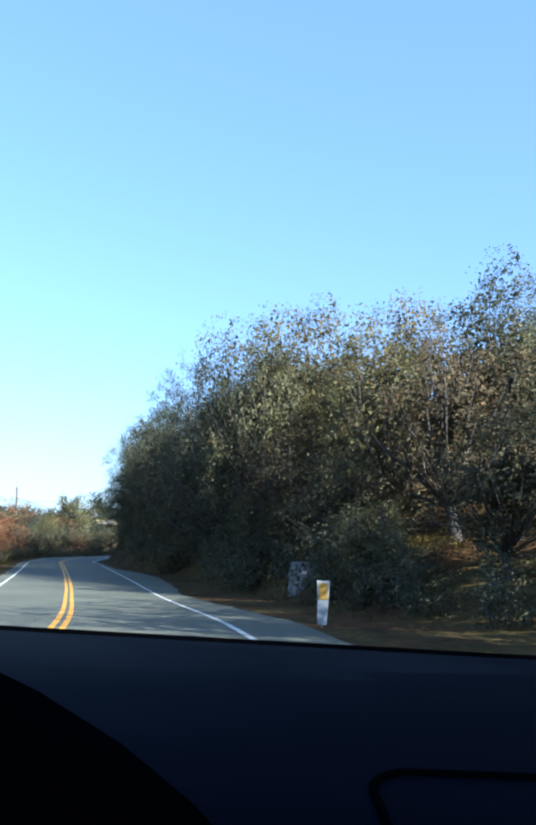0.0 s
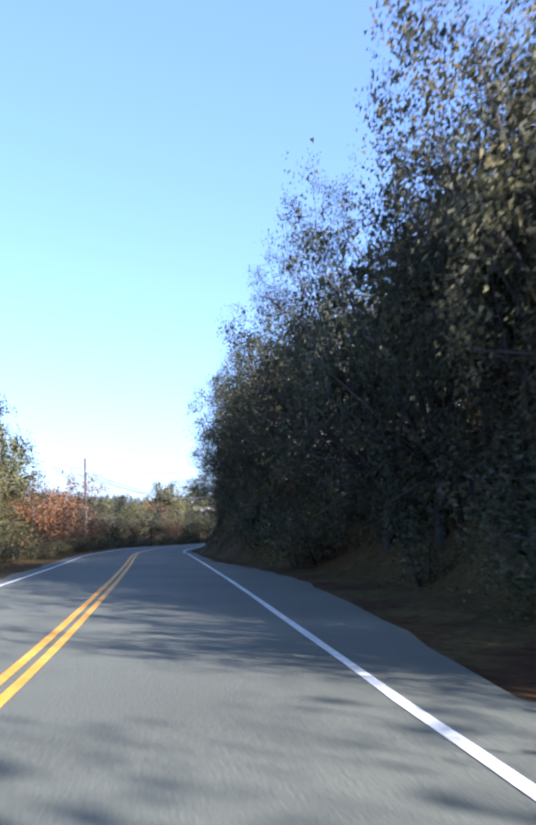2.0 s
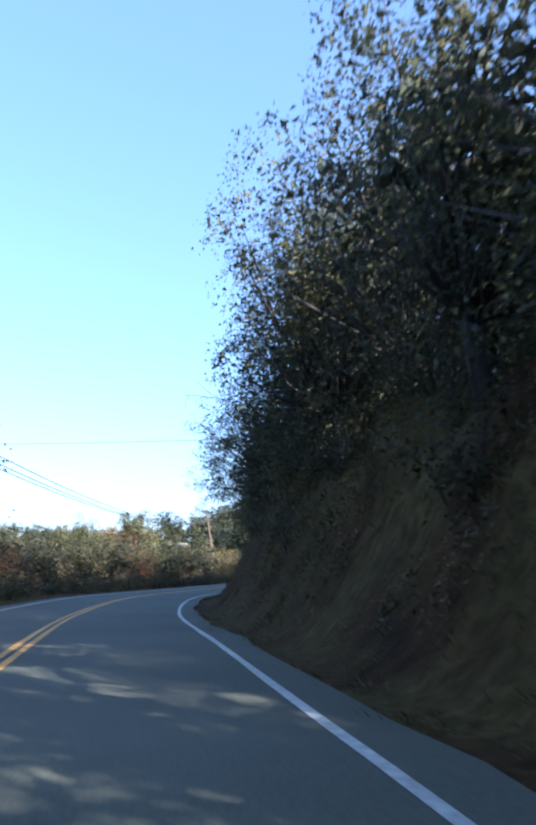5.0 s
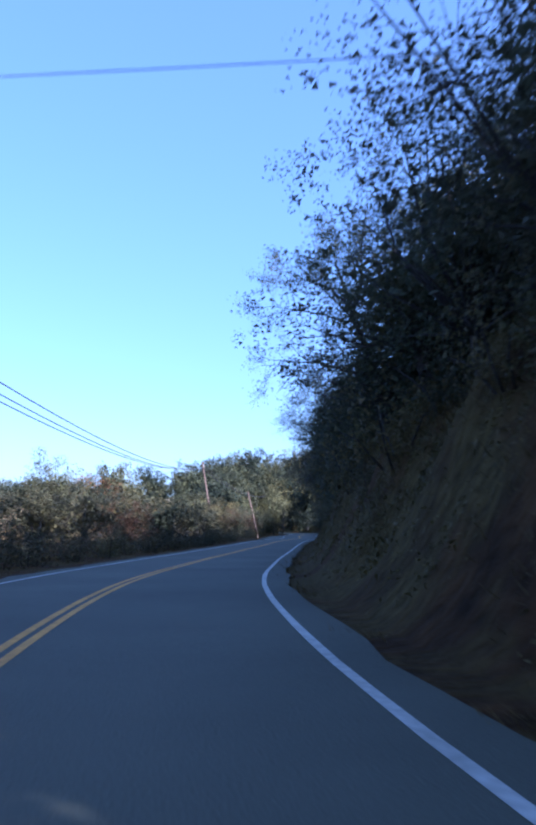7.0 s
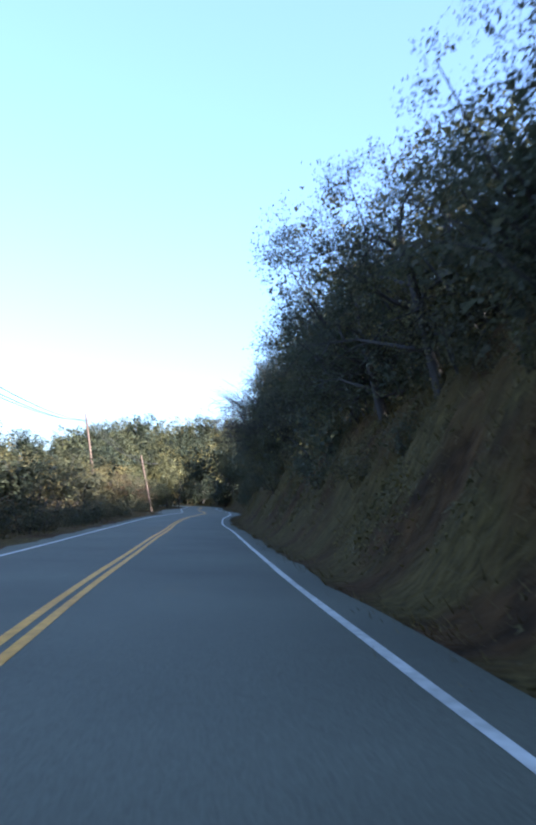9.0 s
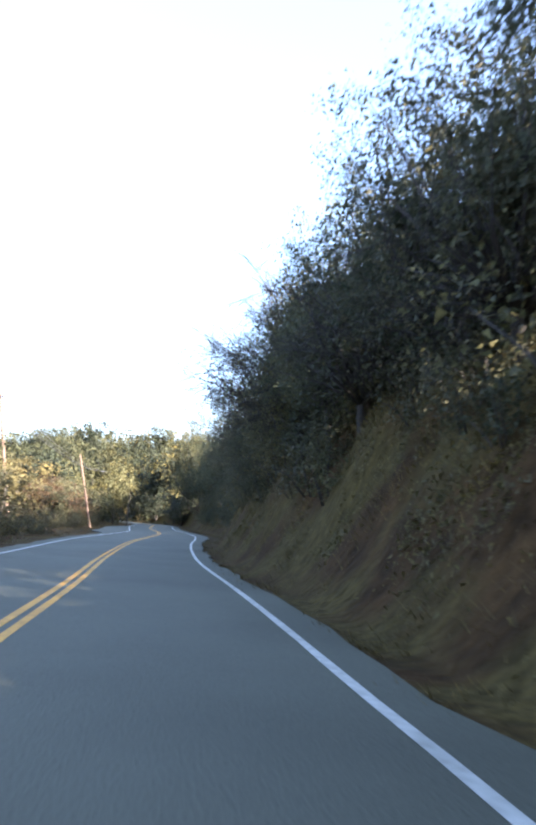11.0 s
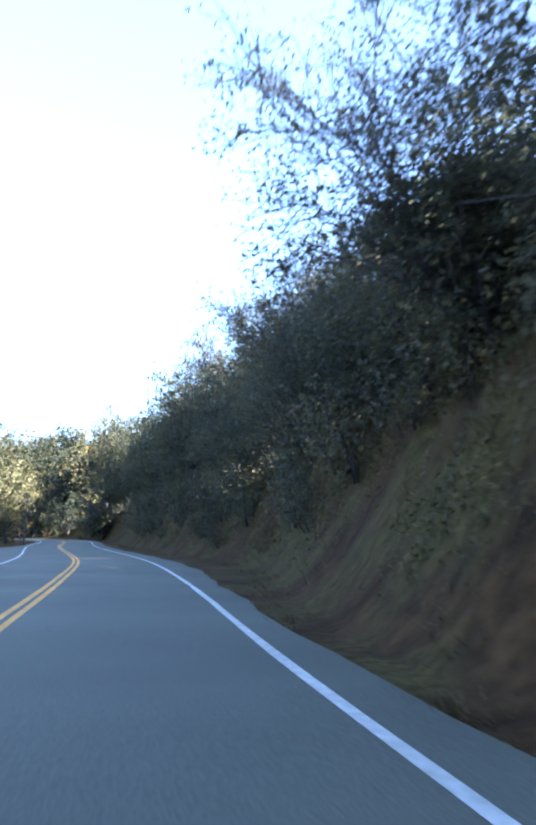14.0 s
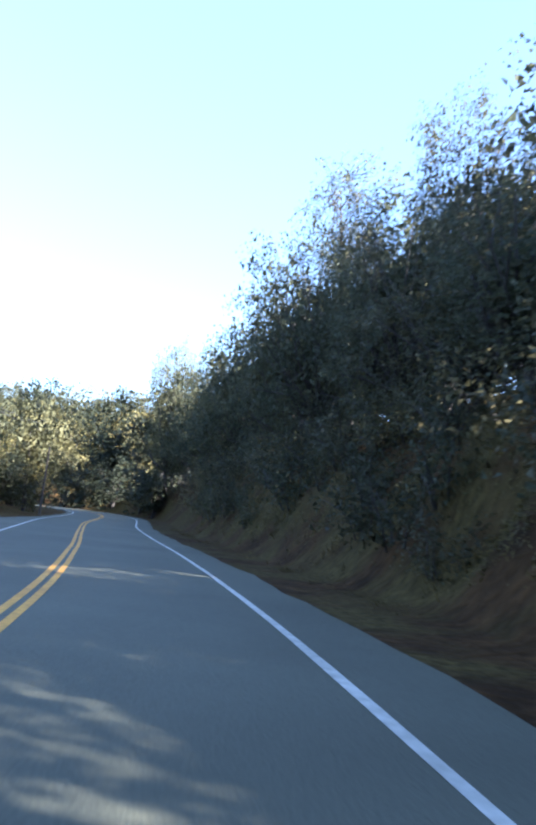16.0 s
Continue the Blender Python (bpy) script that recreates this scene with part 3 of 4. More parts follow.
def placed(y, o, scale, turn, sink=0.25, lean=(0, 0), dz=0.0):
    x, yy, z = ground_at(y, o)
    grow_by = scale if isinstance(scale, tuple) else (scale, scale, scale)
    return pose(x, yy, z - sink + dz) @ pose(0, 0, 0, lean[0], lean[1], 0) @ pose(0, 0, 0, 0, 0, turn) @ Matrix.Diagonal((*grow_by, 1))


class Kind:
    """A first plant that later ones copy; the first call moves the original."""

    def __init__(self, thing):
        self.thing, self.used = thing, False

    def put(self, m, group="", label=""):
        if self.used:
            k = self.thing.scale
            ob = copy_thing(self.thing, m @ Matrix.Diagonal((1 / k.x, 1 / k.y, 1 / k.z, 1)))
        else:
            ob, self.used = self.thing, True
            ob.matrix_basis = m
        return tagged(ob, label, group=group)


OAKS = [Kind(make_oak("oak_tree", "dark evergreen oak with a dense crown on the bank", 3, OAK)),
        Kind(make_oak("oak_tree", "grey-green oak with an uneven crown on the bank", 11, GREY_LEAF)),
        Kind(make_oak("oak_tree", "dark oak with a broad ragged crown on the bank", 17, OAK)),
        Kind(make_oak("oak_tree", "dark evergreen oak with a dense crown on the bank", 29, OAK))]
BROWN_OAK = Kind(make_oak("oak_tree", "oak with browning autumn leaves on the open verge", 37, BROWN_LEAF))
AIRY = Kind(make_tree("roadside_tree", "thin-crowned tree with drooping leaves over the road", 7, 9.0, 4.2, 0.22, 12, 6, 4, 17000, 0.1, OAK, clump=0.26, droop=0.9, slim=0.45, up=0.35, arch=0.06, sides=4))
SAPLING = Kind(make_tree("slender_tree", "slender tree with sparse leaves on thin upright twigs", 15, 9.0, 1.7, 0.42, 13, 4, 3, 2000, 0.11, OAK, clump=0.16, droop=0.8, slim=0.45, up=1.3, sides=4, thick=0.011))
BARE = Kind(make_bare("bare_tree", "leafless tree with many thin grey stems fanned towards the road", 5, 13, 5.9, (46, 100), -0.075, 48, BARK))
DROOP = Kind(make_bare("bare_tree", "leafless tree with thin arching twigs over the road", 14, 9, 7.4, (62, 98), -0.11, 30, BARK))
FAN = Kind(make_bare("roadside_tree", "thin-stemmed tree with sparse hanging leaves over the road", 19, 13, 6.2, (54, 102), -0.02, 55, BARK, 8000))
SHRUB_A = Kind(make_shrub("bank_shrub", "dark green leafy shrub on the cut bank", 2, 2.4, 1.7, 10, 1150, 0.13, OAK))
SHRUB_B = Kind(make_shrub("bank_shrub", "grey-brown scrubby shrub on the cut bank", 4, 2.2, 1.8, 10, 1150, 0.13, GREY_LEAF))
GREEN_BUSH = Kind(make_oak("roadside_bush", "olive green bush beside the road", 6, GREY_LEAF, 3800, 0.2, 100, 6, "bush"))
GOLD_BUSH = Kind(make_oak("roadside_bush", "yellow-green bush beside the road", 8, YELLOW_LEAF, 7500, 0.13, 130, 6, "bush"))
RUST_BUSH = Kind(make_oak("roadside_bush", "rust-red autumn bush beside the road", 9, RUST_LEAF, 7500, 0.13, 130, 6, "bush"))
FAR_A = Kind(make_oak("hill_tree", "sunlit olive tree on the far hillside", 21, FAR_LEAF, 2700, 0.26, 66, 8))
FAR_B = Kind(make_oak("hill_tree", "sunlit yellow-green tree on the far hillside", 23, FAR_GOLD, 2700, 0.26, 60, 8))
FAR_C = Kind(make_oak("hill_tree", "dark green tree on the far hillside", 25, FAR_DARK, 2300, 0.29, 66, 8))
FINE_A = Kind(make_oak("hill_tree", "olive tree beyond the verge", 31, FAR_LEAF, 2400, 0.28, 80, 8))
FINE_B = Kind(make_oak("hill_tree", "yellow-green tree beyond the verge", 33, FAR_GOLD, 2400, 0.28, 70, 8))
STRAW_BUSH = Kind(make_oak("roadside_bush", "pale straw-coloured dry bush beside the road", 13, STRAW_LEAF, 6000, 0.15, 120, 6, "bush"))
# The dark leaf colour stands in for shade over the bushes at the bend.
DARK_BUSH = Kind(make_oak("roadside_bush", "dark green bush, shade at the bend put into its leaf colour", 10, FAR_DARK, 3800, 0.2, 90, 6, "bush"))
ROUND = Kind(make_oak("roadside_tree", "rounded yellow-green tree beside the verge", 52, YELLOW_LEAF, 15000, 0.125))

BACK_OAK = Kind(make_oak("oak_tree", "dark oak back from the road, in a stand filled out to cast shade", 41, OAK, 4400, 0.18, 140))
rng = np.random.default_rng(12)


def oak(i, y, o, top, radius, lean=0.0):
    """An oak whose top stands that high over the datum."""
    tall = max(top - ground_at(y, o)[2] + 0.3, 2.5)
    (BACK_OAK if i < 0 else BROWN_OAK if i == 99 else OAKS[i % 4]).put(placed(y, o, (radius / 4, radius / 4, tall / 8.4), rng.uniform(0, 360), 0.3, (0, lean)), "trees on the bank")


# Height of the wall of trees along the right-hand side, by station.
WALL_Z = [11.2, 12.4, 12.2, 11.4, 11.0, 11.6, 12.4, 12.2, 12.0, 11.8, 11.4, 8.5, 8.4, 8.8, 9.0, 8.0, 7.4, 8.0, 9.4, 10.0, 10.4, 10.8, 10.8, 10.4, 10.4, 10.2, 10.2, 8.0,
          7.8, 8.6, 7.2, 8.6, 9.2, 9.2, 10.8, 11.0, 9.0, 9.8, 11.8, 13.2, 14.8, 15.4, 15.2, 15.0, 14.8, 14.6, 14.6, 14.8, 15.0, 15.2, 15.8, 16.6, 18.2, 19.2, 19.6]
WALL_Y = np.arange(len(WALL_Z)) * 5.0 + 35.0
y, i = 37.0, 0
while y < 305:
    top = float(np.interp(y, WALL_Y, WALL_Z))
    oak(i if y < 238 else -1, y, float(bank_foot(y) - 0.7 * turnout(y)) + rng.uniform(2.7, 3.6), top + rng.uniform(-0.6, 0.1), rng.uniform(3.1, 4.0), -3)
    if i % 3 == 0:
        oak(-1, y + 2, float(bank_foot(y)) + rng.uniform(8.0, 10.0), top + rng.uniform(0.6, 1.6), rng.uniform(4.6, 5.6))
    y, i = y + rng.uniform(4.0, 5.0), i + 1
oak(1, 228, 12.6, 17.0, 3.2)
oak(2, 299, 7.8, 21.4, 5.2)
# An extra back row, added to throw shade over the bend.
for y in range(222, 270, 7):
    oak(-1, y, 15.5, 17.2, 5.0)
# Trees further up the slope, hidden behind the wall of oaks, added to shade it.
for i in range(44):
    y = 56 + 5.4 * i
    k = rng.uniform(1.0, 1.3)
    FAR_C.put(placed(y, rng.uniform(17.5, 21.5), (1.25 * k, 1.25 * k, k * (1.0 if y < 90 else 1.1)), rng.uniform(0, 360), 0.3), "trees on the bank", "dark oak back from the road, in a stand filled out to cast shade")
# The thicket that closes the open verge at the start.
# Below station 18 the trees are unseen, sized to shade the road.
START = ((-18, 16, 11, 5.5), (-10, 13, 10.5, 4), (-7, 18, 11, 5), (-2, 14, 11.0, 4), (2, 12, 9.4, 3.4), (6, 13, 10.4, 3.8), (11, 16, 10.4, 3.8), (13, 11.5, 8.4, 3.2), (17, 14, 8.4, 3.6), (20, 11, 5.4, 2.8), (22, 17, 10, 4.2), (9, 10.5, 8.2, 3.2), (25, 12.0, 9.0, 4.0),
         (27, 19, 13, 5), (30, 11.5, 9.9, 4), (30, 16.5, 12.2, 5.2), (34, 20, 14.6, 5.4), (37, 14.5, 13.4, 5.2), (31, 25, 15.0, 6), (41, 11, 13.8, 4.8), (44.5, 9.4, 13.4, 4.2), (39, 8.8, 11.6, 4.0), (33, 8.8, 7, 2.8), (28, 9.2, 5, 2.6), (24, 8.6, 3.2, 2.0))
for i, (y, o, top, radius) in enumerate(START):
    oak(-1 if y < 18 else 99 if y in (25, 33) else 1 if i % 2 else i, y, o, top, radius)
# Taller oaks that close the sky over the steepest part.
for i, (y, o, top, radius) in enumerate(((156, 10.0, 14.0, 3.4), (161, 9.6, 13.6, 3.4), (165.5, 8.7, 13.4, 3.0), (160.5, 6.6, 10.6, 2.8), (164.5, 6.3, 10.5, 2.7), (168.5, 6.9, 9.8, 2.6), (170, 8.9, 12.4, 3.0), (174.5, 9.2, 10.8, 3.0), (91, 8.2, 15.2, 3.5), (95.5, 8.2, 15.0, 3.5), (87, 10.2, 16.0, 3.2), (98, 10.6, 13.5, 3.2), (105, 11.0, 14.5, 3.4), (112, 11.6, 15.0, 3.6), (119, 11.6, 15.5, 3.8), (126, 12.0, 12.4, 3.6), (212, 12.0, 11.6, 3.6), (218, 12.5, 10.6, 3.8))):
    oak(i, y, o, top, radius)
# Thin-crowned trees that reach over the road: station, offset, top, lean, turn, breadth.
for y, o, top, lean, turn, broad in ((53, 9.3, 13.8, -4, 140, 0.8), (60, 9.3, 13.8, -4, 120, 1.0), (86, 8.9, 13.2, -3, 238, 1.05), (107, 9.2, 11.6, -6, 285, 1.05), (111, 6.7, 11.0, -15, 0, 0.9),
                                     (128, 6.6, 8.8, -14, 304, 1.3), (134.5, 6.8, 8.4, -14, 288, 1.3), (119, 9.6, 12.4, -6, 187, 1.05), (159, 9.0, 12.0, -3, 147, 1.05)):
    k = (top - ground_at(y, o)[2] + 0.3) / 10.4
    AIRY.put(placed(y, o, (broad * k, broad * k, k), turn, 0.3, (0, lean)), "trees on the bank")
for y, o, top in ((236, 11.2, 18.4), (238.5, 10.4, 16.6), (240, 11.6, 17.2)):
    k = (top - ground_at(y, o)[2] + 0.3) / 9.4
    SAPLING.put(placed(y, o, k, 70 * y, 0.3), "trees on the bank")
# Leafless trees: kind, station, offset, scale, turn.
for kind, y, o, k, turn in ((BARE, 151.5, 8.2, 0.8, 10), (BARE, 157, 8.2, 1.0, 0), (BARE, 168, 7.3, 1.1, 15), (BARE, 173, 7.6, 1.2, 45), (BARE, 171, 7.0, 1.3, 60), (BARE, 169, 7.0, 1.25, 48), (BARE, 166.5, 7.1, 1.1, 62), (FAN, 180, 6.6, 0.85, 60), (FAN, 186, 7.4, 0.95, 0), (FAN, 193.5, 7.9, 0.75, -60), (FAN, 197, 7.6, 0.85, 30), (FAN, 198.5, 9.2, 1.05, -45), (FAN, 201.5, 10.2, 1.05, -15), (DROOP, 94, 11.3, 1.12, 5), (DROOP, 115, 9.6, 0.9, -8)):
    kind.put(placed(y, o, k, turn, 0.1), "trees on the bank")

# Shrubs that cover the upper bank and its shoulder.
for i in range(120):
    y = 26 + 262 * (i + rng.uniform(-0.4, 0.4)) / 120
    low_leaf = y < 68
    o = float(bank_foot(y)) + rng.choice([0.8, 2.0, 3.2] if low_leaf else [2.3, 2.6, 2.9, 3.2, 3.6]) + rng.uniform(-0.5, 0.6)
    (SHRUB_A, SHRUB_B)[i % 5 in (1, 3)].put(placed(y, o, rng.uniform(0.6, 1.25), rng.uniform(0, 360), 0.2), "shrubs on the bank")

for i in range(26):
    yy = 32 + 1.35 * i
    (SHRUB_A, SHRUB_A, SHRUB_B)[i % 3].put(placed(yy, float(bank_foot(yy)) + rng.uniform(0.3, 3.2), rng.uniform(0.8, 1.3), rng.uniform(0, 360), 0.2), "shrubs on the bank")
for i in range(16):
    if abs(21 + 0.95 * i - 28.5) < 2.2:
        continue
    SHRUB_A.put(placed(21 + 0.95 * i, float(bank_foot(21 + 0.95 * i)) + rng.uniform(0.6, 3.5), rng.uniform(0.6, 1.0), rng.uniform(0, 360), 0.2), "shrubs on the bank")

for y, o in ((13.5, 9.6), (15.5, 8.4), (17.5, 9.6), (19, 8.2), (21, 9.0), (22.5, 7.9), (16.5, 11.2)):
    SHRUB_A.put(placed(y, o, rng.uniform(0.55, 0.85), rng.uniform(0, 360), 0.2), "shrubs on the bank")
# Brush that hangs low over the bank before the bend, and round the feet of the thin stems.
for i in range(44):
    y = 200 + 1.45 * i
    (SHRUB_A, SHRUB_B)[i % 2].put(placed(y, float(bank_foot(y)) + rng.uniform(0.9, 3.4), rng.uniform(0.7, 1.2), rng.uniform(0, 360), 0.2), "shrubs on the bank")
for i in range(46):
    y = 66 + 2.9 * i + rng.uniform(-1, 1)
    (SHRUB_B, SHRUB_A, SHRUB_B)[i % 3].put(placed(y, float(bank_foot(y)) + rng.uniform(1.5, 2.9), rng.uniform(0.35, 0.75), rng.uniform(0, 360), 0.15), "shrubs on the bank")
for y, o in ((166.5, 6.2), (168.5, 6.4), (171.5, 6.4), (173.5, 6.7), (178.5, 6.0), (180, 6.0), (186, 6.6), (193.5, 7.0), (197, 6.8), (198.5, 8.4)):
    SHRUB_B.put(placed(y - 0.6, o, 0.85, 50 * y, 0.2), "shrubs on the bank")

# Bushes along the left-hand verge: kind, station, offset, height.
LEFT_BUSHES = [
    (GOLD_BUSH, 66, -7.6, 3.4), (GREEN_BUSH, 98, -7.6, 2.4), (GREEN_BUSH, 104, -12.5, 3), (RUST_BUSH, 108, -7.8, 2.2), (GREEN_BUSH, 116, -7.6, 2.4), (GREEN_BUSH, 125, -7.8, 2.4), (RUST_BUSH, 142, -8, 2.6), (GREEN_BUSH, 100, -15, 3.2), (GREEN_BUSH, 110, -14, 3.2), (GOLD_BUSH, 60, -8.5, 4.0), (RUST_BUSH, 80, -6.4, 4.4), (RUST_BUSH, 83, -7.4, 4.0), (RUST_BUSH, 90, -6.9, 6.3), (RUST_BUSH, 95, -7.8, 3.8), (GOLD_BUSH, 74, -8.0, 3.4), (GOLD_BUSH, 70, -7.6, 3.2),
    (GREEN_BUSH, 96, -11, 3.0), (RUST_BUSH, 103, -9.5, 2.4), (GREEN_BUSH, 112, -9, 2.8), (GREEN_BUSH, 120, -10, 2.8), (GREEN_BUSH, 130, -9.5, 3.2), (GREEN_BUSH, 137, -9, 3.2),
    (GREEN_BUSH, 146, -9, 3.2), (DARK_BUSH, 150, -7.2, 3.3), (GREEN_BUSH, 154, -10, 3.2), (RUST_BUSH, 174, -18.2, 5.0), (STRAW_BUSH, 132, -12.8, 2.4), (STRAW_BUSH, 136, -14.2, 2.3), (STRAW_BUSH, 128, -12.2, 2.1), (GREEN_BUSH, 158, -8, 2.6), (GREEN_BUSH, 168, -9, 3.4), (GREEN_BUSH, 176, -9.5, 3.8), (GREEN_BUSH, 185, -9, 3.2),
    (GREEN_BUSH, 194, -10, 3.6), (GREEN_BUSH, 204, -11.5, 4.0), (RUST_BUSH, 214, -12, 3.6), (GREEN_BUSH, 214, -9.5, 2.8), (GREEN_BUSH, 224, -11, 3.6), (RUST_BUSH, 231, -10.5, 3.6), (GREEN_BUSH, 233, -8.5, 2.6), (GREEN_BUSH, 240, -11, 3.6),
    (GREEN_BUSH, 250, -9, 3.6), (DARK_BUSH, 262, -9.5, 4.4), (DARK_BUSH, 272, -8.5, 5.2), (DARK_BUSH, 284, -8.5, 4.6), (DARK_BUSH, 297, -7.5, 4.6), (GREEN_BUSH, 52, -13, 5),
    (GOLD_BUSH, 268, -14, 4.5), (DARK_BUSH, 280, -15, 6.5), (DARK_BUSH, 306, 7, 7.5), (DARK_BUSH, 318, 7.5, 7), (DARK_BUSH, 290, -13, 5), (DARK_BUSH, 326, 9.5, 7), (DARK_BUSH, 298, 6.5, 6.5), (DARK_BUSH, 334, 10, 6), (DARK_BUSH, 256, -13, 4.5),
]
for y, o, tall, radius in ((76, -10.2, 10.6, 5.0), (83, -13.6, 11.0, 5.0), (68, -9.4, 7.4, 3.6), (85, -9.6, 7.6, 3.6), (150, -15, 7.0, 2.9), (70, -12, 8.0, 4.6), (93, -11.6, 5.4, 3.6), (62, -11, 7.0, 4.2), (272, -13, 7.5, 4.5), (286, -9, 8, 4.8)):
    ROUND.put(placed(y, o, (radius / 4, radius / 4, tall / 8.4), rng.uniform(0, 360), 0.3), "bushes along the verge")
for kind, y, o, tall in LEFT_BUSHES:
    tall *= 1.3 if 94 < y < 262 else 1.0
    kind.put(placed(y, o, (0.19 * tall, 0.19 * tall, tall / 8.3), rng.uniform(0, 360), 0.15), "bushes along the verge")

# Low scrub that meets the asphalt on the left-hand verge.
for i in range(78):
    y = 54 + 2.65 * i + rng.uniform(-0.8, 0.8)
    (SHRUB_B, SHRUB_A, SHRUB_B)[i % 3].put(placed(y, -5.3 - rng.uniform(0, 1.3) - (2.4 if 190 < y < 262 else 0), rng.uniform(0.5, 0.85), rng.uniform(0, 360), 0.15), "scrub along the verge", "low grey-green scrub beside the asphalt")

# Woods of the far hillside.
FAR = (FAR_A, FAR_B, FAR_A, FAR_B, FAR_C)
def on_hill(kind, x, y, scale):
    o = x - float(along(LINE_X, y))
    scale *= 1.18 - 0.54 * float(1 - smooth(-52, -40, x))
    if y > 300 and y < 396 and abs(x + 32 - (395 - y) * 0.082) < 5:
        scale *= 0.45
    if abs(o) > 9 or y > 345:
        kind.put(placed(y, o, scale, rng.uniform(0, 360), 0.3), "trees of the far hillside")


for i in range(112):
    y, x = 312 + 160 * ((i * 0.618) % 1), -112 + 165 * ((i * 0.7549) % 1) + rng.uniform(-3, 3)
    on_hill(FAR[i % 5] if y > 345 else (FINE_A, FAR_C, FINE_A, FINE_B)[i % 4], x, y, rng.uniform(0.9, 1.75))
for i in range(34):
    on_hill(FAR[i % 5], -20 + 75 * ((i * 0.7549) % 1), 340 + 135 * ((i * 0.618) % 1), rng.uniform(1.0, 1.7))
for i in range(40):
    on_hill(FAR[i % 5], -115 + 175 * ((i * 0.7549) % 1), 435 + 50 * ((i * 0.618) % 1), rng.uniform(0.8, 1.6))
for i in range(36):
    y, o = 170 + 140 * ((i * 0.618) % 1), -17 - 60 * ((i * 0.7549) % 1)
    (FINE_A, FINE_B, FINE_A)[i % 3].put(placed(y, o, rng.uniform(0.5, 0.95), rng.uniform(0, 360), 0.3), "trees of the far hillside")
for x, y in ((-28.4, 306), (-23.2, 308)):
    on_hill(FINE_A, x, y, 0.52)
for x, y, k in ((1.8, 276, (0.95, 0.95, 1.2)), (-8, 326, (1.2, 1.2, 1.4))):
    FINE_B.put(placed(y, x - float(along(LINE_X, y)), k, 40 * x, 0.3), "trees of the far hillside", "large rounded yellow-green tree above the bend")


# Low scrub between the trees of the far hillside.
def build_scrub():
    r = np.random.default_rng(77)
    n = 30000
    cy = r.uniform(308, 500, 5200)
    co = r.uniform(-118, 62, 5200) - along(LINE_X, cy)
    keep = (np.abs(co) > 7) | (cy > 336)
    cy, co = cy[keep], co[keep]
    k = r.integers(0, len(cy), n)
    y, o = cy[k] + r.normal(size=n) * 0.9, co[k] + r.normal(size=n) * 0.9
    x, yy = spot(y, o)
    tall = r.uniform(0.6, 2.4, len(cy))[k]
    pts = np.stack([x, yy, height(y, o) + tall * r.uniform(0, 1, n)], -1)
    out = np.stack([y * 0, y * 0 - 0.5, y * 0 + 0.8], -1)
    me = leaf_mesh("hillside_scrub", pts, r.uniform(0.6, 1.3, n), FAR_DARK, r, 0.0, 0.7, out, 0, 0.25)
    tagged(new("hillside_scrub", me), "dark green scrub covering the far hillside", "scrub", kind="stuff")


build_scrub()


# ---- dry grass on the bank and verges ----
def build_grass(name, label, count, y0, y1, off, tall, seed):
    r = np.random.default_rng(seed)
    cy = r.uniform(y0, y1, count // 5)
    co = off(cy, r)
    bulge = height(cy, co) - 0.25 * (height(cy - 1.2, co) + height(cy + 1.2, co) + height(cy, co - 0.8) + height(cy, co + 0.8))
    tufty = wave(cy * 0.5 + co, cy, 0.7) + 0.6 * wave(co * 2, cy, 1.9)
    best = np.argsort(-bulge - 0.5 * tufty + r.normal(size=len(cy)) * 0.35)[:count // 24]
    cy, co = cy[best], co[best]
    y = np.repeat(cy, 24) + r.normal(size=len(cy) * 24) * 0.18
    o = np.repeat(co, 24) + r.normal(size=len(cy) * 24) * 0.18
    x, yy = spot(y, o)
    z = height(y, o) - 0.03
    n = len(y)
    a, h = r.uniform(0, 2 * np.pi, n), tall * r.uniform(0.4, 1.2, n)
    w = 0.011
    bend = r.uniform(0.15, 0.6, n) * h
    c, s = np.cos(a), np.sin(a)
    v = np.empty((n, 3, 3))
    v[:, 0] = np.stack([x - s * w, yy + c * w, z], -1)
    v[:, 1] = np.stack([x + s * w, yy - c * w, z], -1)
    v[:, 2] = np.stack([x + c * bend - 0.5 * h, yy + s * bend, z + h * r.uniform(0.1, 0.85, n)], -1)
    nearer = np.stack([height(y, o) - height(y, o + 0.3), y * 0, y * 0 + 0.3], -1) + r.normal(size=(n, 3)) * 0.08
    nearer /= np.linalg.norm(nearer, axis=1, keepdims=True)
    flip = (np.cross(v[:, 1] - v[:, 0], v[:, 2] - v[:, 0]) * nearer).sum(1) < 0
    v[flip] = v[flip][:, [1, 0, 2]]
    me = mesh_of(name, v.reshape(-1, 3), np.arange(3 * n).reshape(-1, 3), DRY_GRASS, True)
    me.normals_split_custom_set_from_vertices(np.repeat(nearer, 3, 0).tolist())
    tagged(new(name, me), label, "grass", kind="stuff")


build_grass("dry_grass", "dry tan grass hanging over the cut bank", 72000, 32, 262, lambda y, r: bank_foot(y) + 0.3 + 4.5 * r.uniform(0, 1, len(y)) ** 0.8, 0.34, 1)
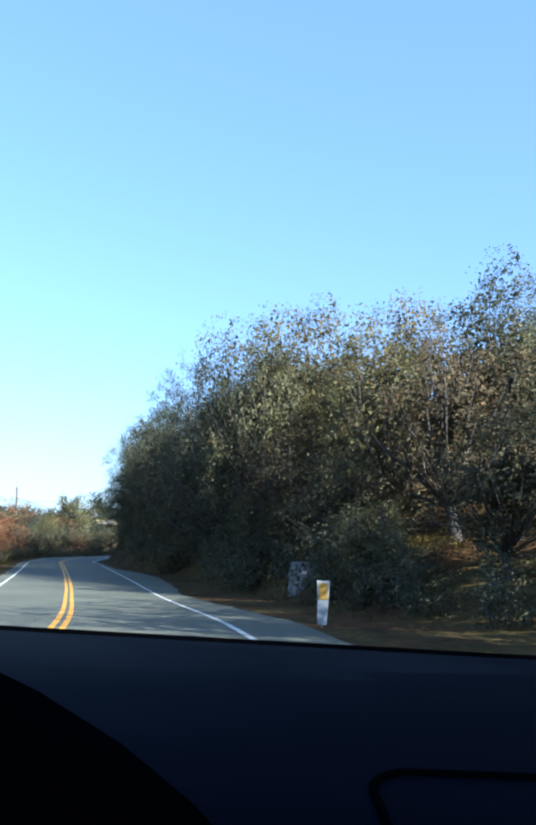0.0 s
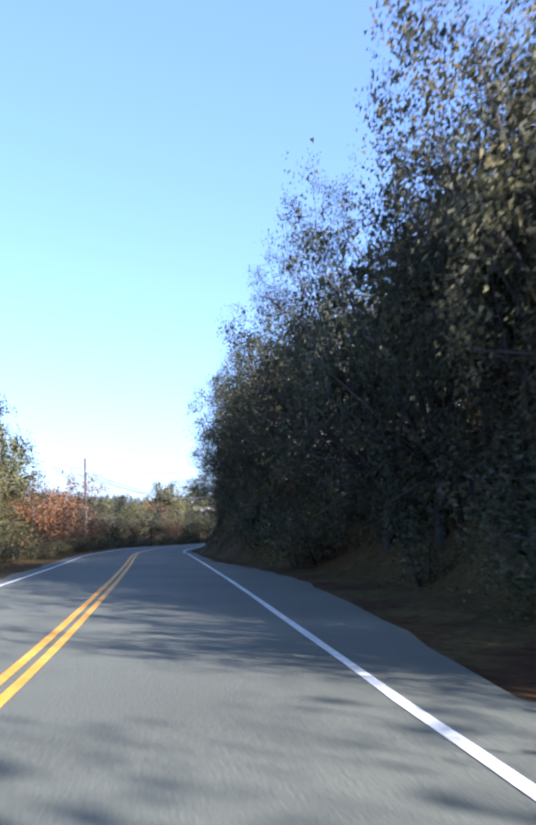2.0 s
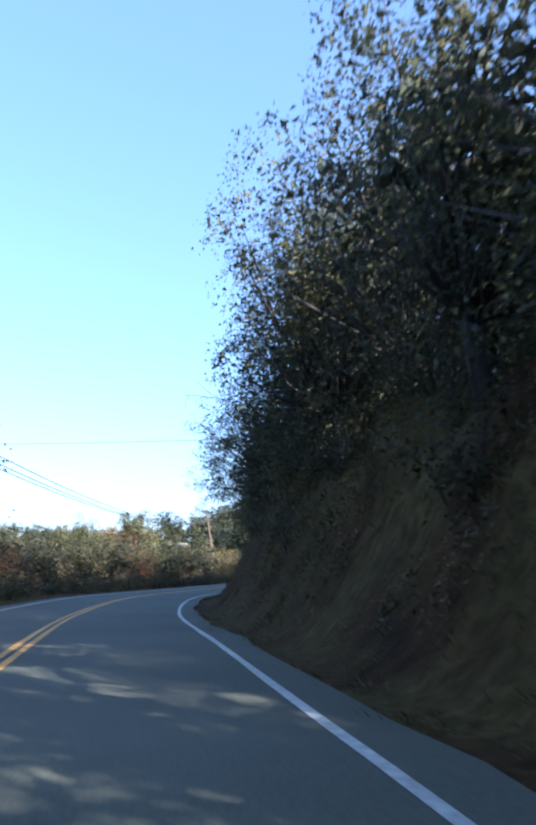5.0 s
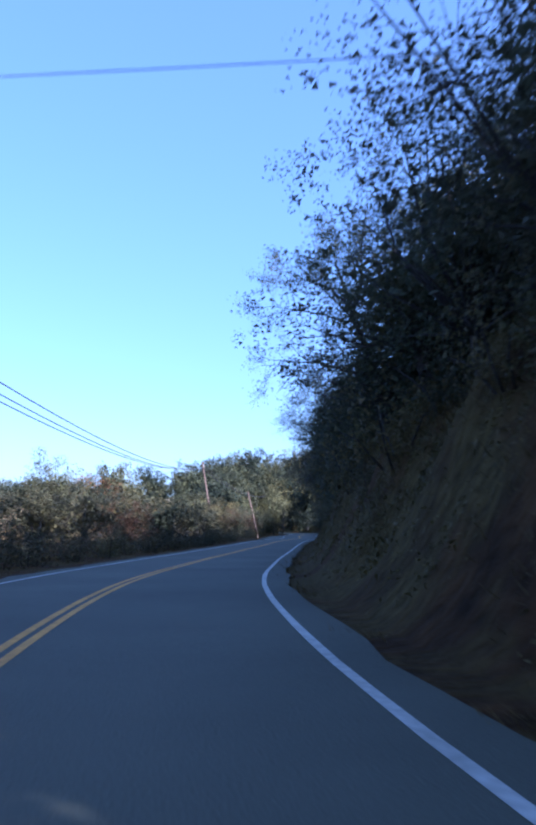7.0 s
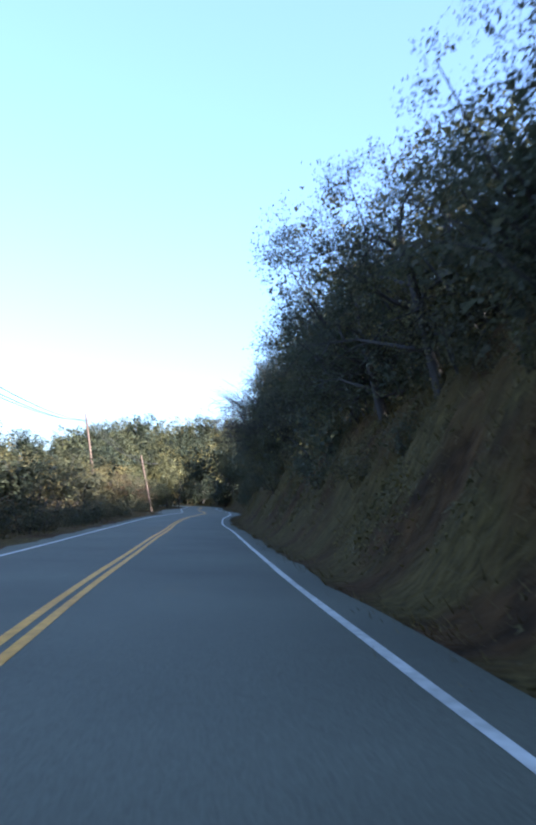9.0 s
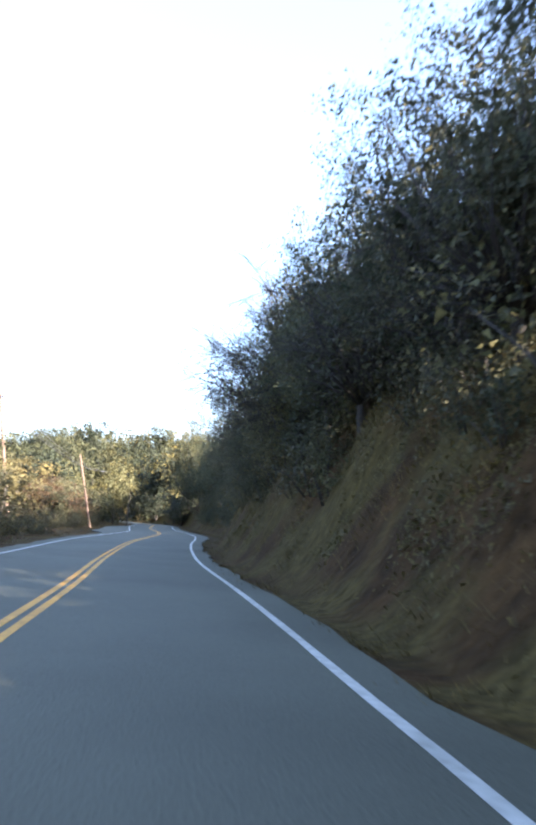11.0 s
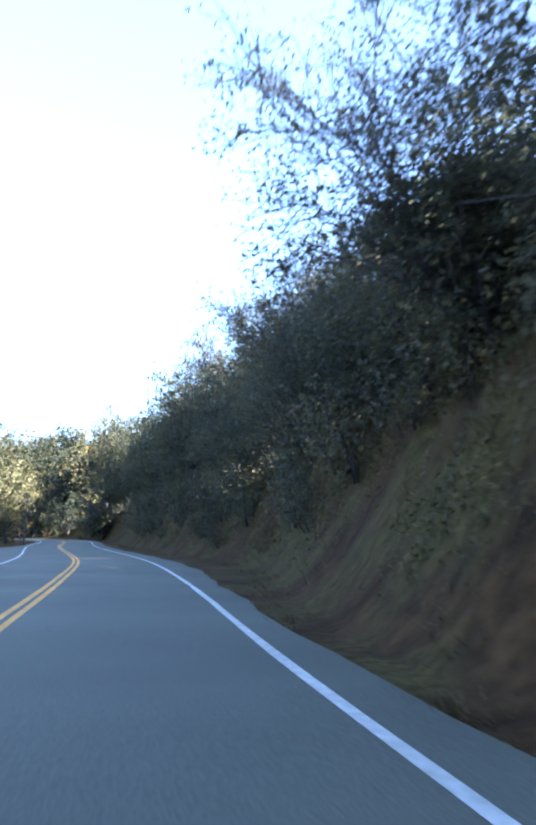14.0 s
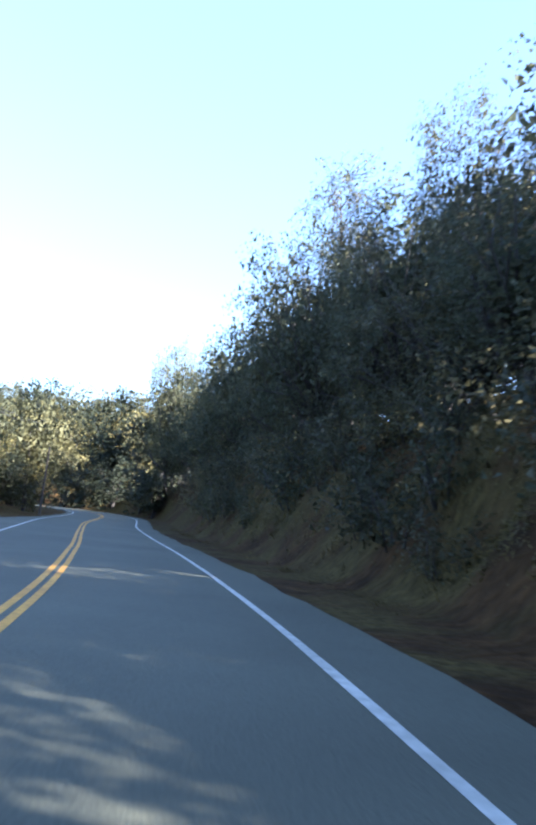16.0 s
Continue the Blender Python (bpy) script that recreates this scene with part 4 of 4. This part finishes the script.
build_grass("verge_grass", "low dry grass on the verge beside the asphalt", 22000, 16, 262, lambda y, r: np.where(r.uniform(size=len(y)) < 0.45, -4.4 - 3 * r.uniform(size=len(y)), bank_foot(y) - 0.4 + 0.6 * r.uniform(size=len(y))), 0.22, 2)


# ---- weeds and fallen leaves in drifts on the bank ----
def build_weeds():
    r = np.random.default_rng(23)
    cy = r.uniform(24, 268, 2600)
    co = bank_foot(cy) + 0.9 + 3.4 * r.uniform(0, 1, len(cy))
    lush = wave(cy * 0.6 + co, cy, 0.3) + 0.5 * wave(co * 2, cy, 0.9) + r.normal(size=len(cy)) * 0.3
    best = np.argsort(-lush)[:1100]
    cy, co, size = cy[best], co[best], r.uniform(0.25, 0.75, len(best))
    k = np.repeat(np.arange(len(best)), 120)
    n = len(k)
    y, o = cy[k] + r.normal(size=n) * size[k], co[k] + r.normal(size=n) * size[k] * 0.5
    x, yy = spot(y, o)
    z = height(y, o) + np.abs(r.normal(size=n)) * 0.09
    out = np.stack([height(y, o) - height(y, o + 0.3), y * 0, y * 0 + 0.3], -1)
    out /= np.linalg.norm(out, axis=1, keepdims=True)
    me = leaf_mesh("bank_weeds", np.stack([x, yy, z], -1), r.uniform(0.06, 0.17, n), WEED, r, 0.8, 0.3, out, 0, 0.15)
    tagged(new("bank_weeds", me), "olive and straw-coloured weeds in drifts on the cut bank", "weeds", kind="stuff")


build_weeds()


# ---- poles and wires ----
def make_pole(label, foot, top, mat, arms=(), radius=0.14):
    """A tapered pole from foot to top, with crossarms at distances below the top."""
    foot, top = Vector(foot), Vector(top)
    thing = tagged(new("utility_pole"), label, "utility pole", "poles along the road")
    thing.location = foot
    axis = top - foot
    q = axis.to_track_quat("Z", "Y").to_matrix().to_4x4()
    n = axis.length
    part("shaft", rod(bmesh.new(), radius, radius * 0.65, n + 0.6, q @ Matrix.Translation((0, 0, n / 2 - 0.3)), 12), mat, thing)
    for d, length in arms:
        m = q @ Matrix.Translation((0, radius + 0.03, n - d))
        arm = part("crossarm", box(bmesh.new(), (length, 0.09, 0.11), m, 0.01), mat, thing)
        for k in (-0.45, 0.0, 0.45):
            part("insulator", rod(bmesh.new(), 0.045, 0.03, 0.14, m @ Matrix.Translation((k * length, 0, 0.12)), 8), CERAMIC, arm, "brown ceramic insulator")
    return thing


def make_wire(a, b, sag, label, radius=0.028):
    a, b = Vector(a), Vector(b)
    st = [(a.lerp(b, t) - Vector((0, 0, 4 * sag * t * (1 - t))), radius) for t in np.linspace(0, 1, 25)]
    v, f = tubes([st], 5)
    tagged(new("power_line", mesh_of("power_line", v, f, WIRE, True)), label, "power line", "overhead wires")


def foot_z(x, y):
    o = x - float(along(LINE_X, y))
    return float(height(y, o))


make_pole("dark wooden utility pole with a crossarm among red bushes", (-19.2, 104.5, foot_z(-19.2, 104.5)), (-19.5, 104.5, 8.4), DARK_WOOD, ((1.4, 1.6),), 0.15)
make_pole("leaning wooden utility pole in front of a wooded hill", (-10.9, 203, foot_z(-10.9, 203)), (-12.54, 203, 10.6), POLE_WOOD, ((0.75, 1.0),), 0.15)
make_pole("sunlit leaning wooden pole beside the verge", (-3.7, 230, foot_z(-3.7, 230)), (-5.41, 230, 7.8), POLE_WOOD, (), 0.15)
make_pole("thin dark wooden pole at the far bend", (2.9, 262, foot_z(2.9, 262)), (3.04, 262, 5.1), DARK_WOOD, (), 0.09)
make_pole("weathered wooden utility pole that carries a service wire", (-40, 99.0, foot_z(-40, 99.0)), (-40, 99.0, 7.2), POLE_WOOD, (), 0.13)
for dz, dx in ((0.0, -0.7), (-0.05, 0.0), (0.02, 0.7)):
    make_wire((-19.5 + dx, 104.5, 6.9 + dz), (-12.5 + 0.6 * dx, 203, 9.9 + dz), 1.75, "black overhead wire sagging between utility poles", 0.028)
    make_wire((-12.5 + 0.6 * dx, 203, 9.9 + dz), (2 + dx, 300, 10 + dz), 1.6, "black overhead wire sagging between utility poles", 0.026)
make_wire((-40, 99.0, 6.95), (7, 93.6, 6.95), 0.7, "thin black service wire crossing above the road", 0.009)


# ---- marker post on the right-hand verge ----
def make_marker():
    x, y, z = 3.05, 17.6, 0.12
    thing = tagged(new("marker_post"), "white roadside marker post with an amber reflector", "marker post")
    thing.matrix_basis = pose(x, y, z, 0, 1.5, -8)
    bm = bmesh.new()
    vs = [bm.verts.new((sx * (0.095 if lo else 0.135), sy, 0.0 if lo else 0.9)) for lo in (1, 0) for sx, sy in ((-1, -0.012), (1, -0.012), (1, 0.012), (-1, 0.012))]
    for q in ((3, 2, 1, 0), (4, 5, 6, 7), (0, 1, 5, 4), (1, 2, 6, 5), (2, 3, 7, 6), (3, 0, 4, 7)):
        bm.faces.new([vs[i] for i in q])
    bmesh.ops.bevel(bm, geom=list(bm.edges), offset=0.006, segments=2, affect="EDGES")
    part("panel", bm, PANEL, thing)
    part("reflector", box(bmesh.new(), (0.19, 0.012, 0.34), Matrix.Translation((0, -0.016, 0.68)), 0.004), AMBER, thing, "amber reflective plate")
    part("stake", box(bmesh.new(), (0.06, 0.03, 0.5), Matrix.Translation((0, 0.025, 0.05)), 0.004), POLE_WOOD, thing)


make_marker()


# ---- a boulder at the foot of the thicket ----
def make_boulder(x, y, z, size, turn):
    bm = bmesh.new()
    bmesh.ops.create_icosphere(bm, subdivisions=4, radius=1.0)
    for v in bm.verts:
        n = noise.noise(v.co * 1.1 + Vector((3, 1, 7))) * 0.32 + noise.noise(v.co * 2.7) * 0.12 + noise.noise(v.co * 7.0) * 0.035
        v.co *= 1 + n
        v.co.z = min(v.co.z, 0.82 + 0.1 * v.co.x)
    me = bpy.data.meshes.new("boulder")
    bm.to_mesh(me)
    bm.free()
    me.materials.append(ROCK)
    me.shade_smooth()
    ob = tagged(new("boulder", me), "pale grey weathered boulder at the foot of the thicket", "boulder")
    ob.matrix_basis = pose(x, y, z, 0, 8, turn) @ Matrix.Diagonal((*size, 1))


make_boulder(4.6, 30.6, 0.45, (0.58, 0.5, 0.95), 20)


# ---- a pale house on the hillside ----
def make_house(x, y, turn):
    o = x - float(along(LINE_X, y))
    z = float(height(y, o))
    thing = tagged(new("house"), "small tan house with a pale straw-coloured roof among trees", "house")
    thing.matrix_basis = pose(x, y, z - 0.6, 0, 0, turn)
    part("wall", box(bmesh.new(), (9, 6.5, 3.6), Matrix.Translation((0, 0, 1.8)), 0.03), STUCCO, thing)
    bm = bmesh.new()
    for s in (-1, 1):
        box(bm, (9.9, 4.2, 0.16), pose(0, s * 1.85, 4.45, s * -26, 0, 0), 0.02)
    part("roof", bm, ROOFING, thing)
    for s in (-1, 1):
        g = bmesh.new()
        g.faces.new([g.verts.new(p) for p in ((s * 4.49, -3.25, 3.6), (s * 4.49, 3.25, 3.6), (s * 4.49, 0, 5.2))])
        bmesh.ops.solidify(g, geom=list(g.faces), thickness=0.12)
        part("gable", g, STUCCO, thing)
    for wx in (-2.8, 2.6):
        win = part("window", box(bmesh.new(), (1.5, 0.1, 1.2), Matrix.Translation((wx, -3.27, 1.9)), 0.01), WHITE, thing)
        part("pane", box(bmesh.new(), (1.3, 0.04, 1.0), Matrix.Translation((wx, -3.32, 1.9))), PANE, win)
    part("door", box(bmesh.new(), (0.95, 0.1, 2.05), Matrix.Translation((0, -3.27, 1.1)), 0.01), DARK_WOOD, thing)


make_house(-32, 395, 12)


# ---- the parked car whose cabin the view starts from ----
def shape(outline, width, m=Matrix(), bevel=0.02):
    """A solid from a side outline (y, z), extruded across the width."""
    bm = bmesh.new()
    ring = [[bm.verts.new((s * width / 2, y, z)) for y, z in outline] for s in (-1, 1)]
    bm.faces.new(ring[0])
    bm.faces.new(ring[1][::-1])
    n = len(outline)
    for i in range(n):
        j = (i + 1) % n
        bm.faces.new((ring[0][j], ring[0][i], ring[1][i], ring[1][j]))
    bmesh.ops.recalc_face_normals(bm, faces=list(bm.faces))
    if bevel:
        bmesh.ops.bevel(bm, geom=list(bm.edges), offset=bevel, segments=3, affect="EDGES")
    bmesh.ops.transform(bm, matrix=m, verts=list(bm.verts))
    return bm


def make_car():
    """Its own axes: y ahead, z up from the road; the eye is at (0, 0, 1.2)."""
    car = tagged(new("car"), "dark car with a plain dark dashboard parked on the road", "car")
    car.matrix_basis = pose(0, 0, 0.44, -0.8, 2.4, 0)
    cx = 0.1
    at = Matrix.Translation((cx, 0, 0))
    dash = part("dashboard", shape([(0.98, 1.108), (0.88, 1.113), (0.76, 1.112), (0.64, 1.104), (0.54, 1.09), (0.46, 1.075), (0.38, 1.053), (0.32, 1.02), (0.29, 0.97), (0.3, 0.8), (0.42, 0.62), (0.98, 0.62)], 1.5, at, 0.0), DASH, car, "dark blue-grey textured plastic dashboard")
    dash.data.shade_smooth()
    part("cowl_strip", shape([(0.985, 1.1), (1.1, 1.104), (1.1, 1.05), (0.985, 1.05)], 1.5, at, 0.008), BLACK, dash, "black strip at the foot of the windscreen")
    # the groove round the lid on the passenger side
    rim = []
    for k in range(0, 41):
        x, y = (0.07, 0.37 + 0.1 * k / 12) if k <= 12 else (0.1 - 0.03 * math.cos((k - 12) / 8 * math.pi / 2), 0.47 + 0.03 * math.sin((k - 12) / 8 * math.pi / 2)) if k <= 20 else (0.1 + 0.47 * (k - 20) / 20, 0.5)
        z = 1.053 + (y - 0.38) * 0.275 if y < 0.46 else 1.075 + (y - 0.46) * 0.1875
        rim.append(((x, y, z + 0.0005), 0.0028))
    v, f = tubes([rim], 6)
    part("lid_seam", mesh_of("lid_seam", v, f, BLACK, True), None, dash, "black groove round the passenger lid")
    hood = bmesh.new()
    bmesh.ops.create_uvsphere(hood, u_segments=40, v_segments=24, radius=1.0, matrix=Matrix.Translation((-0.295, 0.3, 0.985)) @ Matrix.Diagonal((0.33, 0.15, 0.205, 1)))
    for fc in hood.faces:
        fc.smooth = True
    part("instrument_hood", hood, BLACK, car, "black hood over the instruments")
    part("body", shape([(-2.6, 0.35), (-2.7, 0.75), (-2.5, 0.98), (-1.3, 1.0), (-1.25, 0.5), (0.45, 0.5), (0.6, 0.62), (1.0, 0.98), (1.1, 1.0), (1.9, 0.9), (2.25, 0.75), (2.3, 0.4), (2.2, 0.25), (-2.5, 0.25)], 1.72, at, 0.03), PAINT, car, "dark painted body shell")
    for s in (-1, 1):
        part("door", box(bmesh.new(), (0.07, 1.75, 0.62), Matrix.Translation((cx + s * 0.82, -0.35, 0.7)), 0.025), PAINT, car)
        part("pillar", tube_mesh([((cx + s * 0.8, 1.0, 1.0), 0.04), ((cx + s * 0.7, 0.5, 1.3), 0.035), ((cx + s * 0.62, 0.1, 1.5), 0.035)]), None, car)
        part("pillar", tube_mesh([((cx + s * 0.8, -1.9, 0.98), 0.05), ((cx + s * 0.62, -1.2, 1.5), 0.04)]), None, car)
    part("roof", shape([(0.14, 1.49), (-0.4, 1.53), (-1.2, 1.5), (-1.2, 1.46), (-0.4, 1.49), (0.14, 1.45)], 1.3, at, 0.008), PAINT, car)
    for sx in (-1, 1):
        for wy in (1.55, -1.75):
            m = Matrix.Translation((cx + sx * 0.8, wy, 0.31)) @ Matrix.Rotation(radians(90), 4, "Y")
            wheel = part("wheel", rod(bmesh.new(), 0.3, 0.3, 0.19, m, 24), RUBBER, car, "black rubber tyre")
            part("rim", rod(bmesh.new(), 0.19, 0.17, 0.02, m @ Matrix.Translation((0, 0, sx * 0.1)), 16), ALLOY, wheel, "alloy rim")


def tube_mesh(st):
    v, f = tubes([st], 8)
    return mesh_of("pillar", v, f, PAINT, True)


make_car()
